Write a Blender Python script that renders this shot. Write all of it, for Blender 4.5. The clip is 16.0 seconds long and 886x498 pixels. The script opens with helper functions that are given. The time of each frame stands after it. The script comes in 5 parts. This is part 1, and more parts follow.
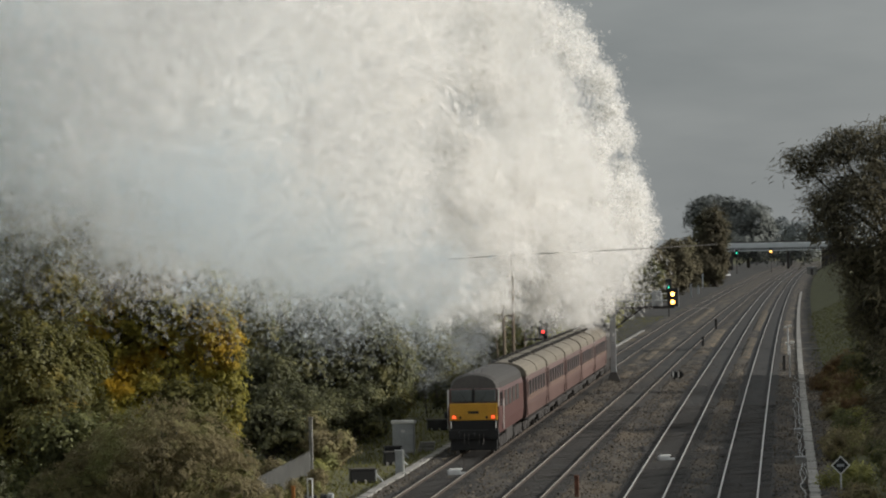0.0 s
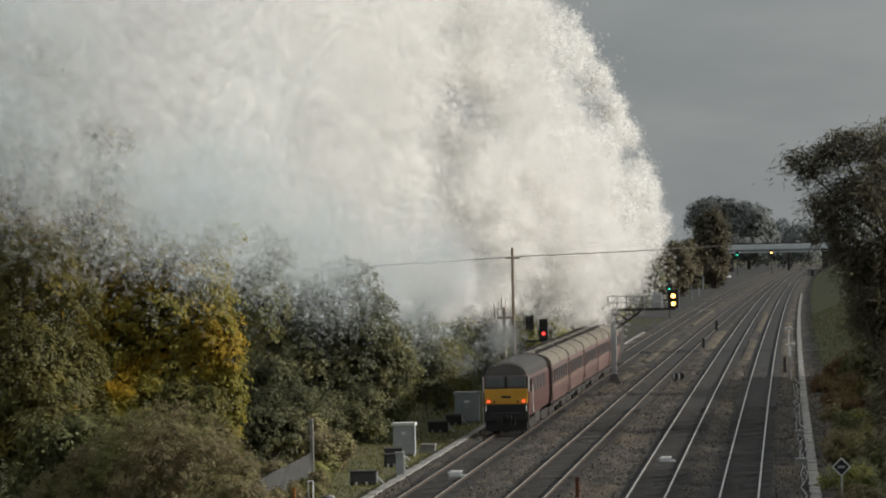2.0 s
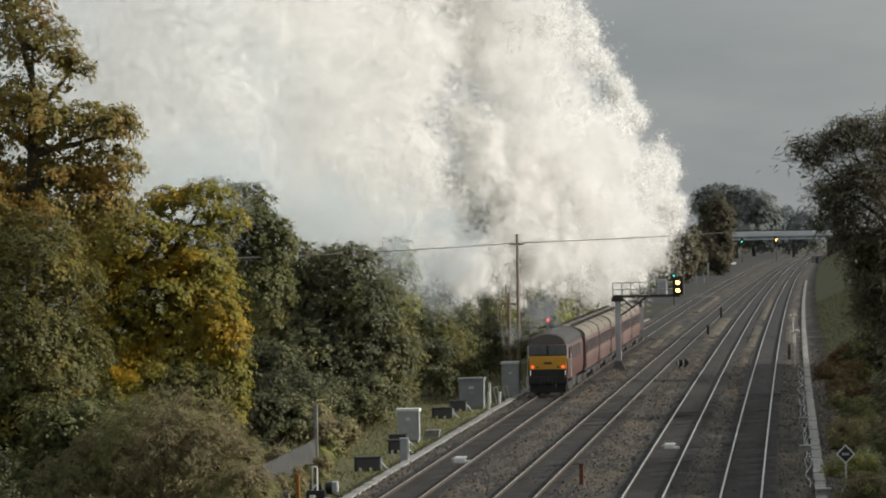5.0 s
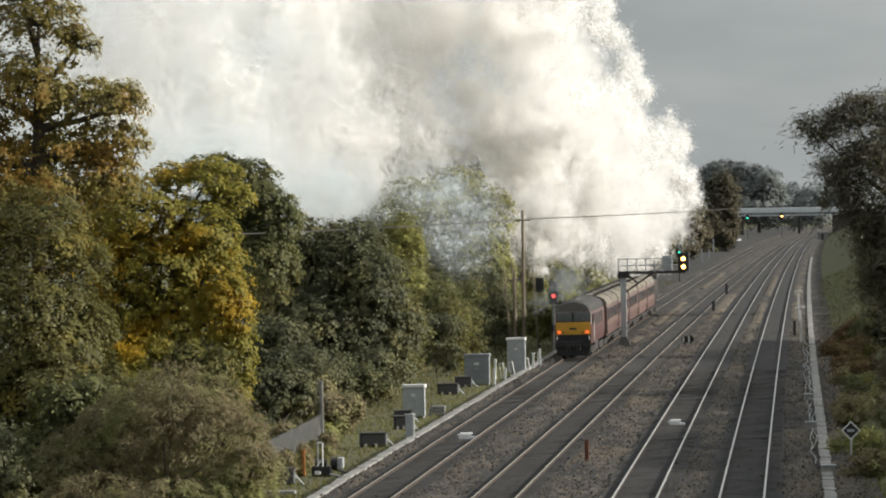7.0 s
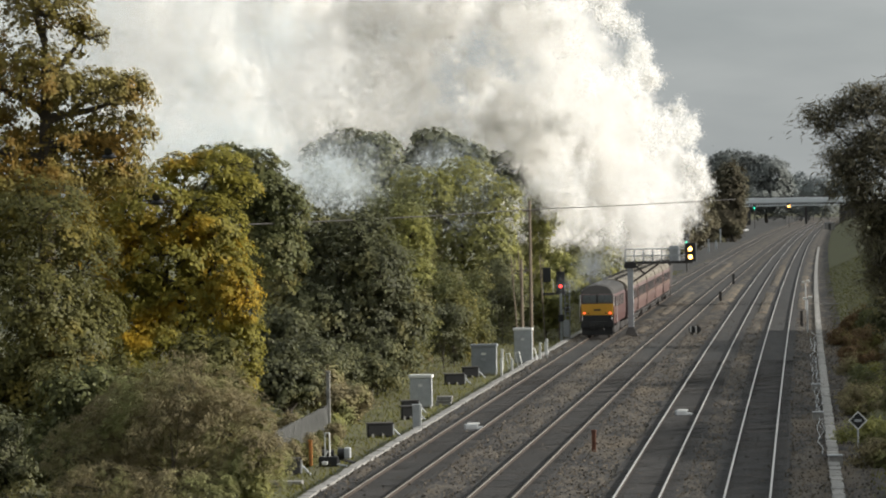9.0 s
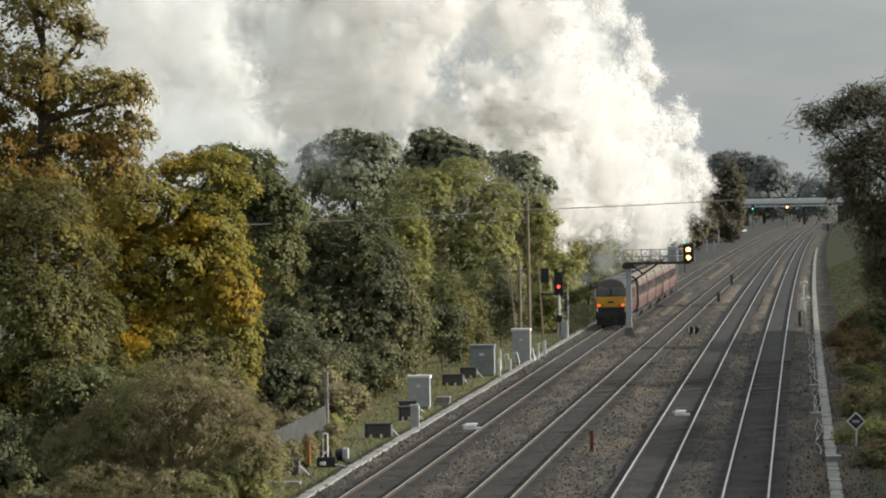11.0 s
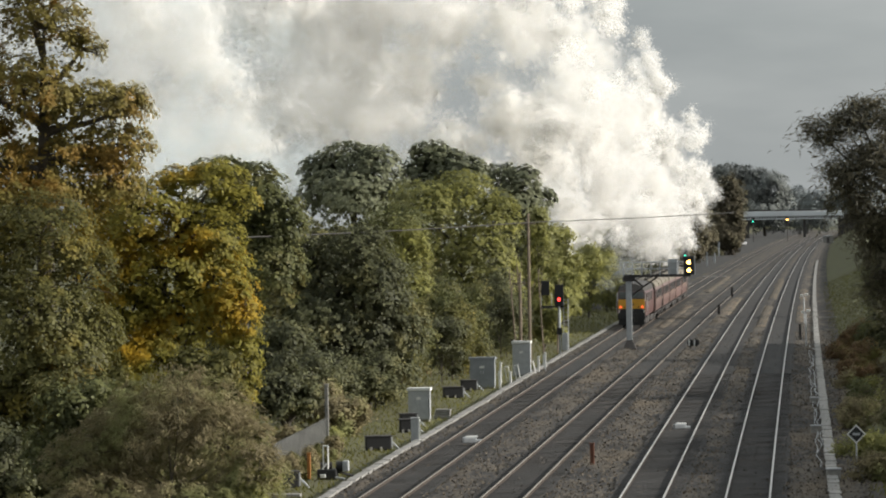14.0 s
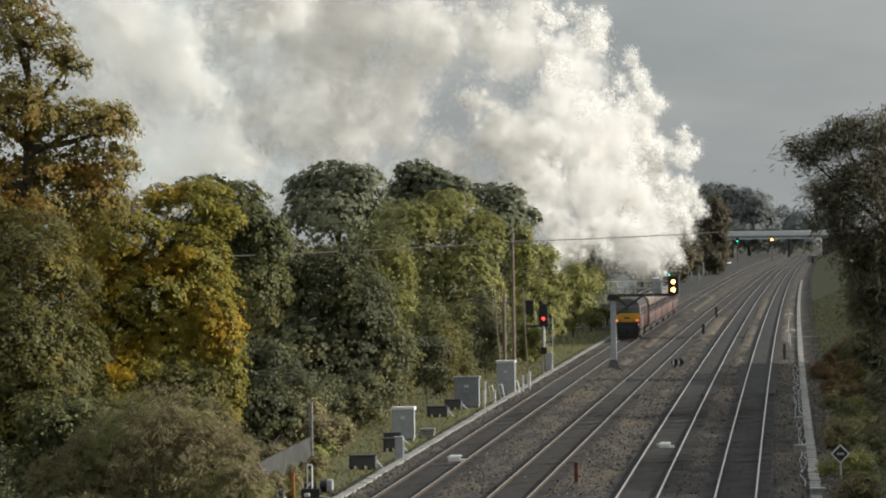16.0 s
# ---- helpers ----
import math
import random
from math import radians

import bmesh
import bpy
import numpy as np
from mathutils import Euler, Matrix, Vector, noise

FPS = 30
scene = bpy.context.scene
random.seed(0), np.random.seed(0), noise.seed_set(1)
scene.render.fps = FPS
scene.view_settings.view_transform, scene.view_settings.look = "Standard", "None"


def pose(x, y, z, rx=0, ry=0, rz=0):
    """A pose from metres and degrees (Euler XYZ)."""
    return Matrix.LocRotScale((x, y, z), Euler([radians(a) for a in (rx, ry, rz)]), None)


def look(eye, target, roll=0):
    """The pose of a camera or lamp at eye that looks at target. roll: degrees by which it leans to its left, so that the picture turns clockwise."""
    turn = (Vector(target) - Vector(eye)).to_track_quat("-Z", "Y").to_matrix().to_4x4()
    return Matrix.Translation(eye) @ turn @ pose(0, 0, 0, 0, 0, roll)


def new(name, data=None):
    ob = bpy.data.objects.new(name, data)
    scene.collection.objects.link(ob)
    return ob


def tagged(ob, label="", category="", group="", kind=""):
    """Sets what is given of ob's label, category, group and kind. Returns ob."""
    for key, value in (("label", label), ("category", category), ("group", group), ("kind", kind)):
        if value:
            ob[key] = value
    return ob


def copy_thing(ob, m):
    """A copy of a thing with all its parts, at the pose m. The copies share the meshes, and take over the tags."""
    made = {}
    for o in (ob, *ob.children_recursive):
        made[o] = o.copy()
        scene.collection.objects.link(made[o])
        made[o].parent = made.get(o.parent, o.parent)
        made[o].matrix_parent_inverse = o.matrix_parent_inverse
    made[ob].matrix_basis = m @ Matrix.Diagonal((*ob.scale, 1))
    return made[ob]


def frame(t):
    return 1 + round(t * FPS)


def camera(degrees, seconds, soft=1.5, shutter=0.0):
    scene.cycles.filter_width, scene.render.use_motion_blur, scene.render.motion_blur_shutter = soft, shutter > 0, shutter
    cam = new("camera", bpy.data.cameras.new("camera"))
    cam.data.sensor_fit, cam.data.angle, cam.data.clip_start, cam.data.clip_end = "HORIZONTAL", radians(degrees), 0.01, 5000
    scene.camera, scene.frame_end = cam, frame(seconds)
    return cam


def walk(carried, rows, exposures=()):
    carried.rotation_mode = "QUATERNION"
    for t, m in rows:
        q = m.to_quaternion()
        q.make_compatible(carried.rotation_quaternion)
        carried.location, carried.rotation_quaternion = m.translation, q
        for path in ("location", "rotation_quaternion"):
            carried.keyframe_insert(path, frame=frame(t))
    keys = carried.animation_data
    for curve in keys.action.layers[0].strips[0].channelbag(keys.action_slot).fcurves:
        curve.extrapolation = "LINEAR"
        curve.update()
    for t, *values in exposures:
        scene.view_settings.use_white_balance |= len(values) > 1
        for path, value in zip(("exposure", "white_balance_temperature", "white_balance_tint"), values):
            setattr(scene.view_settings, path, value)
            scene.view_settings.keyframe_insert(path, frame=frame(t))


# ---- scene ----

# ------------------------------------------------------------------ camera
EYE = Vector((0.0, 0.0, 9.73))
cam = camera(11.35, 16.0, soft=2.0)
# seconds, degrees left of the line, degrees up, lean
AIM = [(0.0, 4.256, 0.009, -1.09), (0.5, 4.243, 0.023, -1.11), (1.0, 4.244, 0.016, -1.10), (1.5, 4.242, 0.045, -1.15),
       (2.0, 4.262, 0.035, -1.15), (2.5, 4.255, 0.025, -1.12), (3.0, 4.254, 0.048, -1.13), (3.5, 4.289, 0.028, -1.08),
       (4.0, 4.293, -0.025, -1.03), (4.2, 4.299, -0.050, -1.02), (6.3, 4.385, -0.320, -0.93), (6.5, 4.394, -0.356, -0.92),
       (7.0, 4.402, -0.449, -0.95), (7.5, 4.445, -0.508, -0.95), (8.0, 4.475, -0.543, -0.92), (8.5, 4.474, -0.574, -0.93),
       (9.0, 4.494, -0.573, -0.97), (9.2, 4.495, -0.572, -0.97), (11.3, 4.463, -0.566, -0.92), (11.5, 4.463, -0.564, -0.91),
       (12.0, 4.477, -0.544, -0.90), (12.5, 4.501, -0.515, -0.95), (13.0, 4.498, -0.470, -0.89), (13.5, 4.505, -0.430, -0.90),
       (14.0, 4.472, -0.406, -0.91), (14.5, 4.407, -0.370, -0.87), (15.0, 4.378, -0.306, -0.82), (15.5, 4.312, -0.233, -0.77),
       (16.0, 4.269, -0.163, -0.82)]


def aimed(yaw, pitch, roll):
    y, p = radians(yaw), radians(pitch)
    return look(EYE, EYE + 100 * Vector((-math.sin(y) * math.cos(p), math.cos(y) * math.cos(p), math.sin(p))), roll)


walk(cam, [(t, aimed(a, b, c)) for t, a, b, c in AIM],
     exposures=[(0.0, -0.08), (4.2, 0.03), (6.3, 0.45), (9.2, 0.54), (12.0, 0.52), (14.5, 0.47), (16.0, 0.36)])

# ------------------------------------------------------------------ sky and sun
SUN_AZ, SUN_EL = radians(90), radians(19)          # east of the line, above the horizon
world = bpy.data.worlds.new("overcast_sky")
scene.world = world
scene.cycles.transparent_max_bounces = 64
scene.cycles.max_bounces, scene.cycles.diffuse_bounces = 10, 8
world.use_nodes = True
nt = world.node_tree
nt.nodes.clear()
out = nt.nodes.new("ShaderNodeOutputWorld")
bg = nt.nodes.new("ShaderNodeBackground")
sky = nt.nodes.new("ShaderNodeTexSky")
sky.sky_type, sky.sun_disc, sky.sun_elevation, sky.sun_rotation = "NISHITA", False, SUN_EL, SUN_AZ
tc = nt.nodes.new("ShaderNodeTexCoord")
mp = nt.nodes.new("ShaderNodeMapping")
mp.inputs["Scale"].default_value = (6, 6, 22)
cl = nt.nodes.new("ShaderNodeTexNoise")
cl.inputs["Scale"].default_value, cl.inputs["Detail"].default_value = 2.2, 5
ramp = nt.nodes.new("ShaderNodeValToRGB")
ramp.color_ramp.elements[0].position, ramp.color_ramp.elements[0].color = 0.3, (4.1, 4.45, 4.55, 1)
ramp.color_ramp.elements[1].position, ramp.color_ramp.elements[1].color = 0.7, (5.6, 5.9, 5.9, 1)
mix = nt.nodes.new("ShaderNodeMix")
mix.data_type, mix.inputs[0].default_value = "RGBA", 0.93
nt.links.new(tc.outputs["Generated"], mp.inputs["Vector"])
nt.links.new(mp.outputs["Vector"], cl.inputs["Vector"])
nt.links.new(cl.outputs["Fac"], ramp.inputs["Fac"])
nt.links.new(sky.outputs["Color"], mix.inputs[6])
nt.links.new(ramp.outputs["Color"], mix.inputs[7])
# an overcast dome is about twice as bright overhead as at the horizon
sep = nt.nodes.new("ShaderNodeSeparateXYZ")
dome = nt.nodes.new("ShaderNodeMapRange")
dome.inputs["To Min"].default_value, dome.inputs["To Max"].default_value = 1.0, 1.9
gain = nt.nodes.new("ShaderNodeVectorMath")
gain.operation = "SCALE"
nt.links.new(tc.outputs["Generated"], sep.inputs["Vector"])
nt.links.new(sep.outputs["Z"], dome.inputs["Value"])
nt.links.new(mix.outputs[2], gain.inputs[0])
nt.links.new(dome.outputs["Result"], gain.inputs["Scale"])
nt.links.new(gain.outputs["Vector"], bg.inputs["Color"])
bg.inputs["Strength"].default_value = 0.056
nt.links.new(bg.outputs["Background"], out.inputs["Surface"])
sun = new("sun", bpy.data.lights.new("sun", "SUN"))
sun.data.energy, sun.data.angle, sun.data.color = 5.0, radians(4.0), (1.0, 0.95, 0.87)
sun.matrix_world = look((0, 0, 0), (-math.sin(SUN_AZ) * math.cos(SUN_EL), -math.cos(SUN_AZ) * math.cos(SUN_EL), -math.sin(SUN_EL)))


# ------------------------------------------------------------------ materials
def mat(name, c1, c2=None, scale=4.0, rough=0.8, metal=0.0, bump=0.0, island=0.0, obj=0.0, fine=None, transl=0.0, emit=None, strength=0.0, stretch=(1, 1, 1), spec=None, lo=0.32, hi=0.68, hue=None):
    """A surface with two-scale colour variation, optional relief, variation by piece, and broad patches of another hue."""
    m = bpy.data.materials.new(name)
    m.use_nodes = True
    n, l = m.node_tree.nodes, m.node_tree.links
    b = n["Principled BSDF"]
    b.inputs["Roughness"].default_value, b.inputs["Metallic"].default_value = rough, metal
    if spec is not None:
        b.inputs["Specular IOR Level"].default_value = spec
    c2 = c2 or tuple(v * 0.7 for v in c1)
    co = n.new("ShaderNodeTexCoord")
    mpn = n.new("ShaderNodeMapping")
    mpn.inputs["Scale"].default_value = stretch
    l.new(co.outputs["Object"], mpn.inputs["Vector"])
    a = n.new("ShaderNodeTexNoise")
    a.inputs["Scale"].default_value, a.inputs["Detail"].default_value = scale, 6
    d = n.new("ShaderNodeTexNoise")
    d.inputs["Scale"].default_value, d.inputs["Detail"].default_value = fine or scale * 9, 3
    l.new(mpn.outputs["Vector"], a.inputs["Vector"])
    l.new(mpn.outputs["Vector"], d.inputs["Vector"])
    add = n.new("ShaderNodeMath")
    add.operation = "MULTIPLY_ADD"
    add.inputs[1].default_value = 0.45
    l.new(d.outputs["Fac"], add.inputs[0])
    half = n.new("ShaderNodeMath")
    half.operation = "MULTIPLY"
    half.inputs[1].default_value = 0.55
    l.new(a.outputs["Fac"], half.inputs[0])
    l.new(half.outputs[0], add.inputs[2])
    fac = add.outputs[0]
    if island or obj:
        src = n.new("ShaderNodeNewGeometry").outputs["Random Per Island"] if island else n.new("ShaderNodeObjectInfo").outputs["Random"]
        k = n.new("ShaderNodeMath")
        k.operation = "MULTIPLY_ADD"
        k.inputs[1].default_value = island or obj
        l.new(src, k.inputs[0])
        sub = n.new("ShaderNodeMath")
        sub.operation = "SUBTRACT"
        sub.inputs[1].default_value = (island or obj) / 2
        l.new(fac, sub.inputs[0])
        l.new(sub.outputs[0], k.inputs[2])
        fac = k.outputs[0]
    r = n.new("ShaderNodeValToRGB")
    r.color_ramp.elements[0].position, r.color_ramp.elements[0].color = lo, (*c2, 1)
    r.color_ramp.elements[1].position, r.color_ramp.elements[1].color = hi, (*c1, 1)
    l.new(fac, r.inputs["Fac"])
    colour = r.outputs["Color"]
    if hue:
        other, hs, h0, h1 = hue
        pn = n.new("ShaderNodeTexNoise")
        pn.inputs["Scale"].default_value, pn.inputs["Detail"].default_value = hs, 3
        l.new(mpn.outputs["Vector"], pn.inputs["Vector"])
        pr = n.new("ShaderNodeMapRange")
        pr.inputs["From Min"].default_value, pr.inputs["From Max"].default_value = h0, h1
        l.new(pn.outputs["Fac"], pr.inputs["Value"])
        tint = n.new("ShaderNodeMix")
        tint.data_type = "RGBA"
        tint.inputs[7].default_value = (*other, 1)
        l.new(pr.outputs["Result"], tint.inputs[0])
        l.new(colour, tint.inputs[6])
        colour = tint.outputs[2]
    l.new(colour, b.inputs["Base Color"])
    if bump:
        bp = n.new("ShaderNodeBump")
        bp.inputs["Strength"].default_value, bp.inputs["Distance"].default_value = min(1.0, bump), 0.05
        l.new(d.outputs["Fac"], bp.inputs["Height"])
        l.new(bp.outputs["Normal"], b.inputs["Normal"])
    if transl:
        b.inputs["Specular IOR Level"].default_value = 0.2
        t = n.new("ShaderNodeBsdfTranslucent")
        l.new(colour, t.inputs["Color"])
        ms = n.new("ShaderNodeMixShader")
        ms.inputs[0].default_value = transl
        l.new(b.outputs[0], ms.inputs[1])
        l.new(t.outputs[0], ms.inputs[2])
        l.new(ms.outputs[0], n["Material Output"].inputs["Surface"])
    if emit:
        b.inputs["Emission Color"].default_value, b.inputs["Emission Strength"].default_value = (*emit, 1), strength
    return m


M = {
    "ballast": mat("ballast", (0.074, 0.060, 0.043), (0.007, 0.006, 0.006), 0.9, 0.95, bump=1.0, fine=8.0, stretch=(1, 0.16, 1), lo=0.455, hi=0.565, hue=((0.085, 0.063, 0.038), 0.30, 0.54, 0.68)),
    "bed": mat("oily_ballast", (0.030, 0.025, 0.020), (0.006, 0.006, 0.005), 0.9, 0.9, bump=1.0, fine=8.0, stretch=(1, 0.14, 1), lo=0.44, hi=0.60),
    "bed_dark": mat("black_oily_ballast", (0.022, 0.019, 0.016), (0.005, 0.005, 0.005), 0.9, 0.9, bump=1.0, fine=8.0, stretch=(1, 0.14, 1), lo=0.44, hi=0.60),
    "fresh": mat("fresh_tan_ballast", (0.130, 0.100, 0.064), (0.032, 0.026, 0.019), 1.2, 0.95, bump=1.0, fine=6.0, stretch=(1, 0.15, 1), lo=0.40, hi=0.60),
    "stone": mat("ballast_stone", (0.105, 0.087, 0.064), (0.034, 0.028, 0.022), 2.0, 0.95, island=0.7),
    "earth": mat("rough_grass_ground", (0.105, 0.108, 0.030), (0.050, 0.044, 0.022), 0.3, 0.95, bump=0.8, fine=3.0),
    "grass": mat("grass_blades", (0.190, 0.185, 0.048), (0.090, 0.084, 0.030), 0.3, 0.8, island=0.25, transl=0.4),
    "sleeper": mat("sleeper", (0.032, 0.027, 0.023), (0.012, 0.011, 0.010), 2.0, 0.9, obj=0.4, bump=0.5),
    # worn steel; the pale, less metallic base stands in for the sun's glint
    "railtop": mat("rail_worn_steel_glint", (0.66, 0.635, 0.60), (0.46, 0.44, 0.41), 3.0, 0.33, metal=0.45),
    "railtan": mat("rail_brown_worn_steel", (0.44, 0.38, 0.31), (0.24, 0.20, 0.16), 3.0, 0.38, metal=0.4),
    "railrust": mat("rail_rust", (0.050, 0.034, 0.024), (0.022, 0.016, 0.012), 5.0, 0.85),
    "concrete": mat("pale_concrete", (0.310, 0.300, 0.280), (0.150, 0.145, 0.135), 0.8, 0.9, obj=0.15, bump=0.4),
    "grey": mat("grey_painted_steel", (0.27, 0.29, 0.31), (0.18, 0.19, 0.20), 1.5, 0.55, bump=0.1),
    "dull": mat("dull_weathered_steel", (0.150, 0.150, 0.140), (0.085, 0.085, 0.078), 1.2, 0.8, bump=0.2),
    "galv": mat("galvanised_steel", (0.460, 0.480, 0.490), (0.300, 0.310, 0.320), 3.0, 0.5, metal=0.15),
    "white": mat("white_paint", (0.78, 0.78, 0.76), (0.55, 0.55, 0.52), 2.0, 0.6),
    "dark": mat("dark_steel", (0.048, 0.043, 0.039), (0.024, 0.021, 0.020), 2.0, 0.65),
    "black": mat("signal_black", (0.015, 0.015, 0.016), (0.009, 0.009, 0.009), 2.0, 0.6),
    "maroon": mat("weathered_maroon_paint", (0.165, 0.104, 0.092), (0.100, 0.062, 0.055), 0.6, 0.42, obj=0.25, stretch=(1, 0.4, 1)),
    "locomaroon": mat("dark_maroon_paint", (0.115, 0.058, 0.052), (0.070, 0.036, 0.033), 0.8, 0.4),
    "roof": mat("dusty_grey_roof", (0.174, 0.153, 0.119), (0.119, 0.104, 0.081), 0.6, 0.75, obj=0.2, stretch=(1, 0.3, 1)),
    "locoroof": mat("sooty_roof", (0.055, 0.05, 0.045), (0.025, 0.024, 0.022), 1.0, 0.7),
    "yellow": mat("warning_yellow", (0.620, 0.330, 0.030), (0.480, 0.250, 0.020), 1.5, 0.5),
    "glass": mat("dark_window_glass", (0.035, 0.04, 0.045), (0.02, 0.022, 0.025), 1.0, 0.2, spec=0.3),
    # windscreen: the sky's reflection is put into a lighter grey-blue base
    "screen": mat("sky_tinted_windscreen_glass", (0.13, 0.145, 0.15), (0.09, 0.10, 0.105), 1.0, 0.12, spec=0.8),
    "cream": mat("faded_lining", (0.24, 0.17, 0.12), (0.18, 0.12, 0.09), 3.0, 0.6),
    "red_l": mat("red_lamp", (0.5, 0.02, 0.01), None, 2.0, 0.4, emit=(1.0, 0.05, 0.04), strength=3.0),
    "tail": mat("tail_lamp", (0.5, 0.04, 0.01), None, 2.0, 0.4, emit=(1.0, 0.10, 0.03), strength=2.2),
    "amber": mat("amber_lamp", (0.8, 0.4, 0.05), None, 2.0, 0.4, emit=(1.0, 0.46, 0.10), strength=9.0),
    "green": mat("green_lamp", (0.02, 0.5, 0.3), None, 2.0, 0.4, emit=(0.05, 0.9, 0.55), strength=1.5),
    "orange": mat("orange_paint", (0.42, 0.17, 0.03), (0.25, 0.10, 0.03), 6.0, 0.7),
    "wood": mat("weathered_timber", (0.20, 0.155, 0.11), (0.10, 0.08, 0.06), 3.0, 0.9, bump=0.4),
    "rusty": mat("rusty_iron", (0.16, 0.06, 0.035), (0.08, 0.035, 0.02), 3.0, 0.9),
    "bark": mat("bark", (0.10, 0.085, 0.065), (0.04, 0.034, 0.027), 3.0, 0.95, bump=0.8),
    "oak": mat("oak_leaves", (0.276, 0.230, 0.063), (0.141, 0.121, 0.042), 0.5, 0.6, island=0.3, transl=0.48, hue=((0.301, 0.193, 0.048), 0.45, 0.51, 0.63)),
    "gold": mat("golden_leaves", (0.330, 0.294, 0.058), (0.176, 0.166, 0.045), 0.5, 0.6, island=0.3, transl=0.48, hue=((0.473, 0.320, 0.038), 0.38, 0.50, 0.61)),
    "mixed": mat("green_and_yellow_leaves", (0.176, 0.167, 0.055), (0.090, 0.088, 0.036), 0.4, 0.55, island=0.3, transl=0.45, hue=((0.246, 0.201, 0.047), 0.6, 0.54, 0.68)),
    "green_leaf": mat("green_leaves", (0.163, 0.169, 0.064), (0.081, 0.087, 0.040), 0.4, 0.55, island=0.3, transl=0.38, hue=((0.207, 0.178, 0.064), 0.4, 0.52, 0.66)),
    "lime_leaf": mat("yellow_green_leaves", (0.397, 0.386, 0.121), (0.198, 0.199, 0.078), 0.4, 0.55, island=0.3, transl=0.45, hue=((0.237, 0.238, 0.104), 0.35, 0.48, 0.62)),
    "dark_leaf": mat("dark_green_leaves", (0.141, 0.145, 0.069), (0.074, 0.077, 0.048), 0.4, 0.6, island=0.3, transl=0.35, hue=((0.214, 0.195, 0.079), 0.5, 0.54, 0.68)),
    # olive leaves, greyed and brightened in colour to stand for haze
    "near_haze_leaf": mat("hazed_olive_leaves", (0.247, 0.257, 0.155), (0.143, 0.154, 0.103), 0.3, 0.7, island=0.3, transl=0.38),
    # brown and green leaves, lightened in colour to suggest haze
    "far_leaf": mat("far_brown_leaves_hazed", (0.142, 0.122, 0.075), (0.090, 0.081, 0.058), 0.1, 0.9, island=0.2, transl=0.2, hue=((0.123, 0.123, 0.072), 0.06, 0.48, 0.60)),
    # grey leaves with low contrast: the air's haze is painted into the colour
    "hazy_leaf": mat("hazed_far_leaves", (0.150, 0.162, 0.150), (0.122, 0.134, 0.128), 0.05, 0.9, island=0.15),
    # distance haze is put into this pale blue-grey leaf colour
    "hazed_wood": mat("hazed_distant_woods", (0.230, 0.250, 0.250), (0.190, 0.210, 0.215), 0.02, 0.95, island=0.1),
    "willow_leaf": mat("willow_leaves", (0.225, 0.200, 0.130), (0.085, 0.078, 0.055), 0.8, 0.45, island=0.6, transl=0.35),
    "twig": mat("twiggy_scrub", (0.338, 0.284, 0.156), (0.181, 0.155, 0.094), 0.5, 0.85, island=0.3, transl=0.35, hue=((0.250, 0.255, 0.110), 0.45, 0.48, 0.62)),
    "bracken": mat("dying_bracken", (0.230, 0.145, 0.073), (0.110, 0.075, 0.044), 0.5, 0.85, island=0.3, transl=0.35, hue=((0.165, 0.158, 0.055), 0.5, 0.46, 0.60)),
    "feather": mat("black_feathers", (0.02, 0.02, 0.022), (0.012, 0.012, 0.013), 5.0, 0.6),
    "car_white": mat("white_car_paint", (0.75, 0.75, 0.75), (0.65, 0.65, 0.65), 2.0, 0.3),
    "deck": mat("pale_bridge_paint", (0.72, 0.75, 0.77), (0.60, 0.63, 0.65), 0.3, 0.7),
}


def vapour(name, colour, clear):
    """Fine droplets: they scatter light both ways and let part of it through."""
    m = bpy.data.materials.new(name)
    m.use_nodes = True
    n, l = m.node_tree.nodes, m.node_tree.links
    n.remove(n["Principled BSDF"])
    a, b, c = n.new("ShaderNodeBsdfDiffuse"), n.new("ShaderNodeBsdfTranslucent"), n.new("ShaderNodeBsdfTransparent")
    no = n.new("ShaderNodeTexNoise")
    no.inputs["Scale"].default_value = 0.3
    r = n.new("ShaderNodeValToRGB")
    r.color_ramp.elements[0].position, r.color_ramp.elements[0].color = 0.3, (*[v * 0.93 for v in colour], 1)
    r.color_ramp.elements[1].position, r.color_ramp.elements[1].color = 0.7, (*colour, 1)
    l.new(no.outputs["Fac"], r.inputs["Fac"])
    l.new(r.outputs["Color"], a.inputs["Color"])
    l.new(r.outputs["Color"], b.inputs["Color"])
    m1, m2 = n.new("ShaderNodeMixShader"), n.new("ShaderNodeMixShader")
    m1.inputs[0].default_value, m2.inputs[0].default_value = 0.5, clear
    l.new(a.outputs[0], m1.inputs[1])
    l.new(b.outputs[0], m1.inputs[2])
    l.new(m1.outputs[0], m2.inputs[1])
    l.new(c.outputs[0], m2.inputs[2])
    l.new(m2.outputs[0], n["Material Output"].inputs["Surface"])
    return m


M["smoke"] = vapour("steam", (0.99, 0.983, 0.965), 0.80)
M["fumes"] = vapour("diesel_fumes", (0.36, 0.38, 0.39), 0.90)
M["dense"] = vapour("dense_steam", (0.99, 0.985, 0.97), 0.72)
M["veil"] = vapour("thin_steam", (0.84, 0.845, 0.84), 0.90)
M["haze"] = vapour("thin_smoke", (0.80, 0.86, 0.89), 0.90)


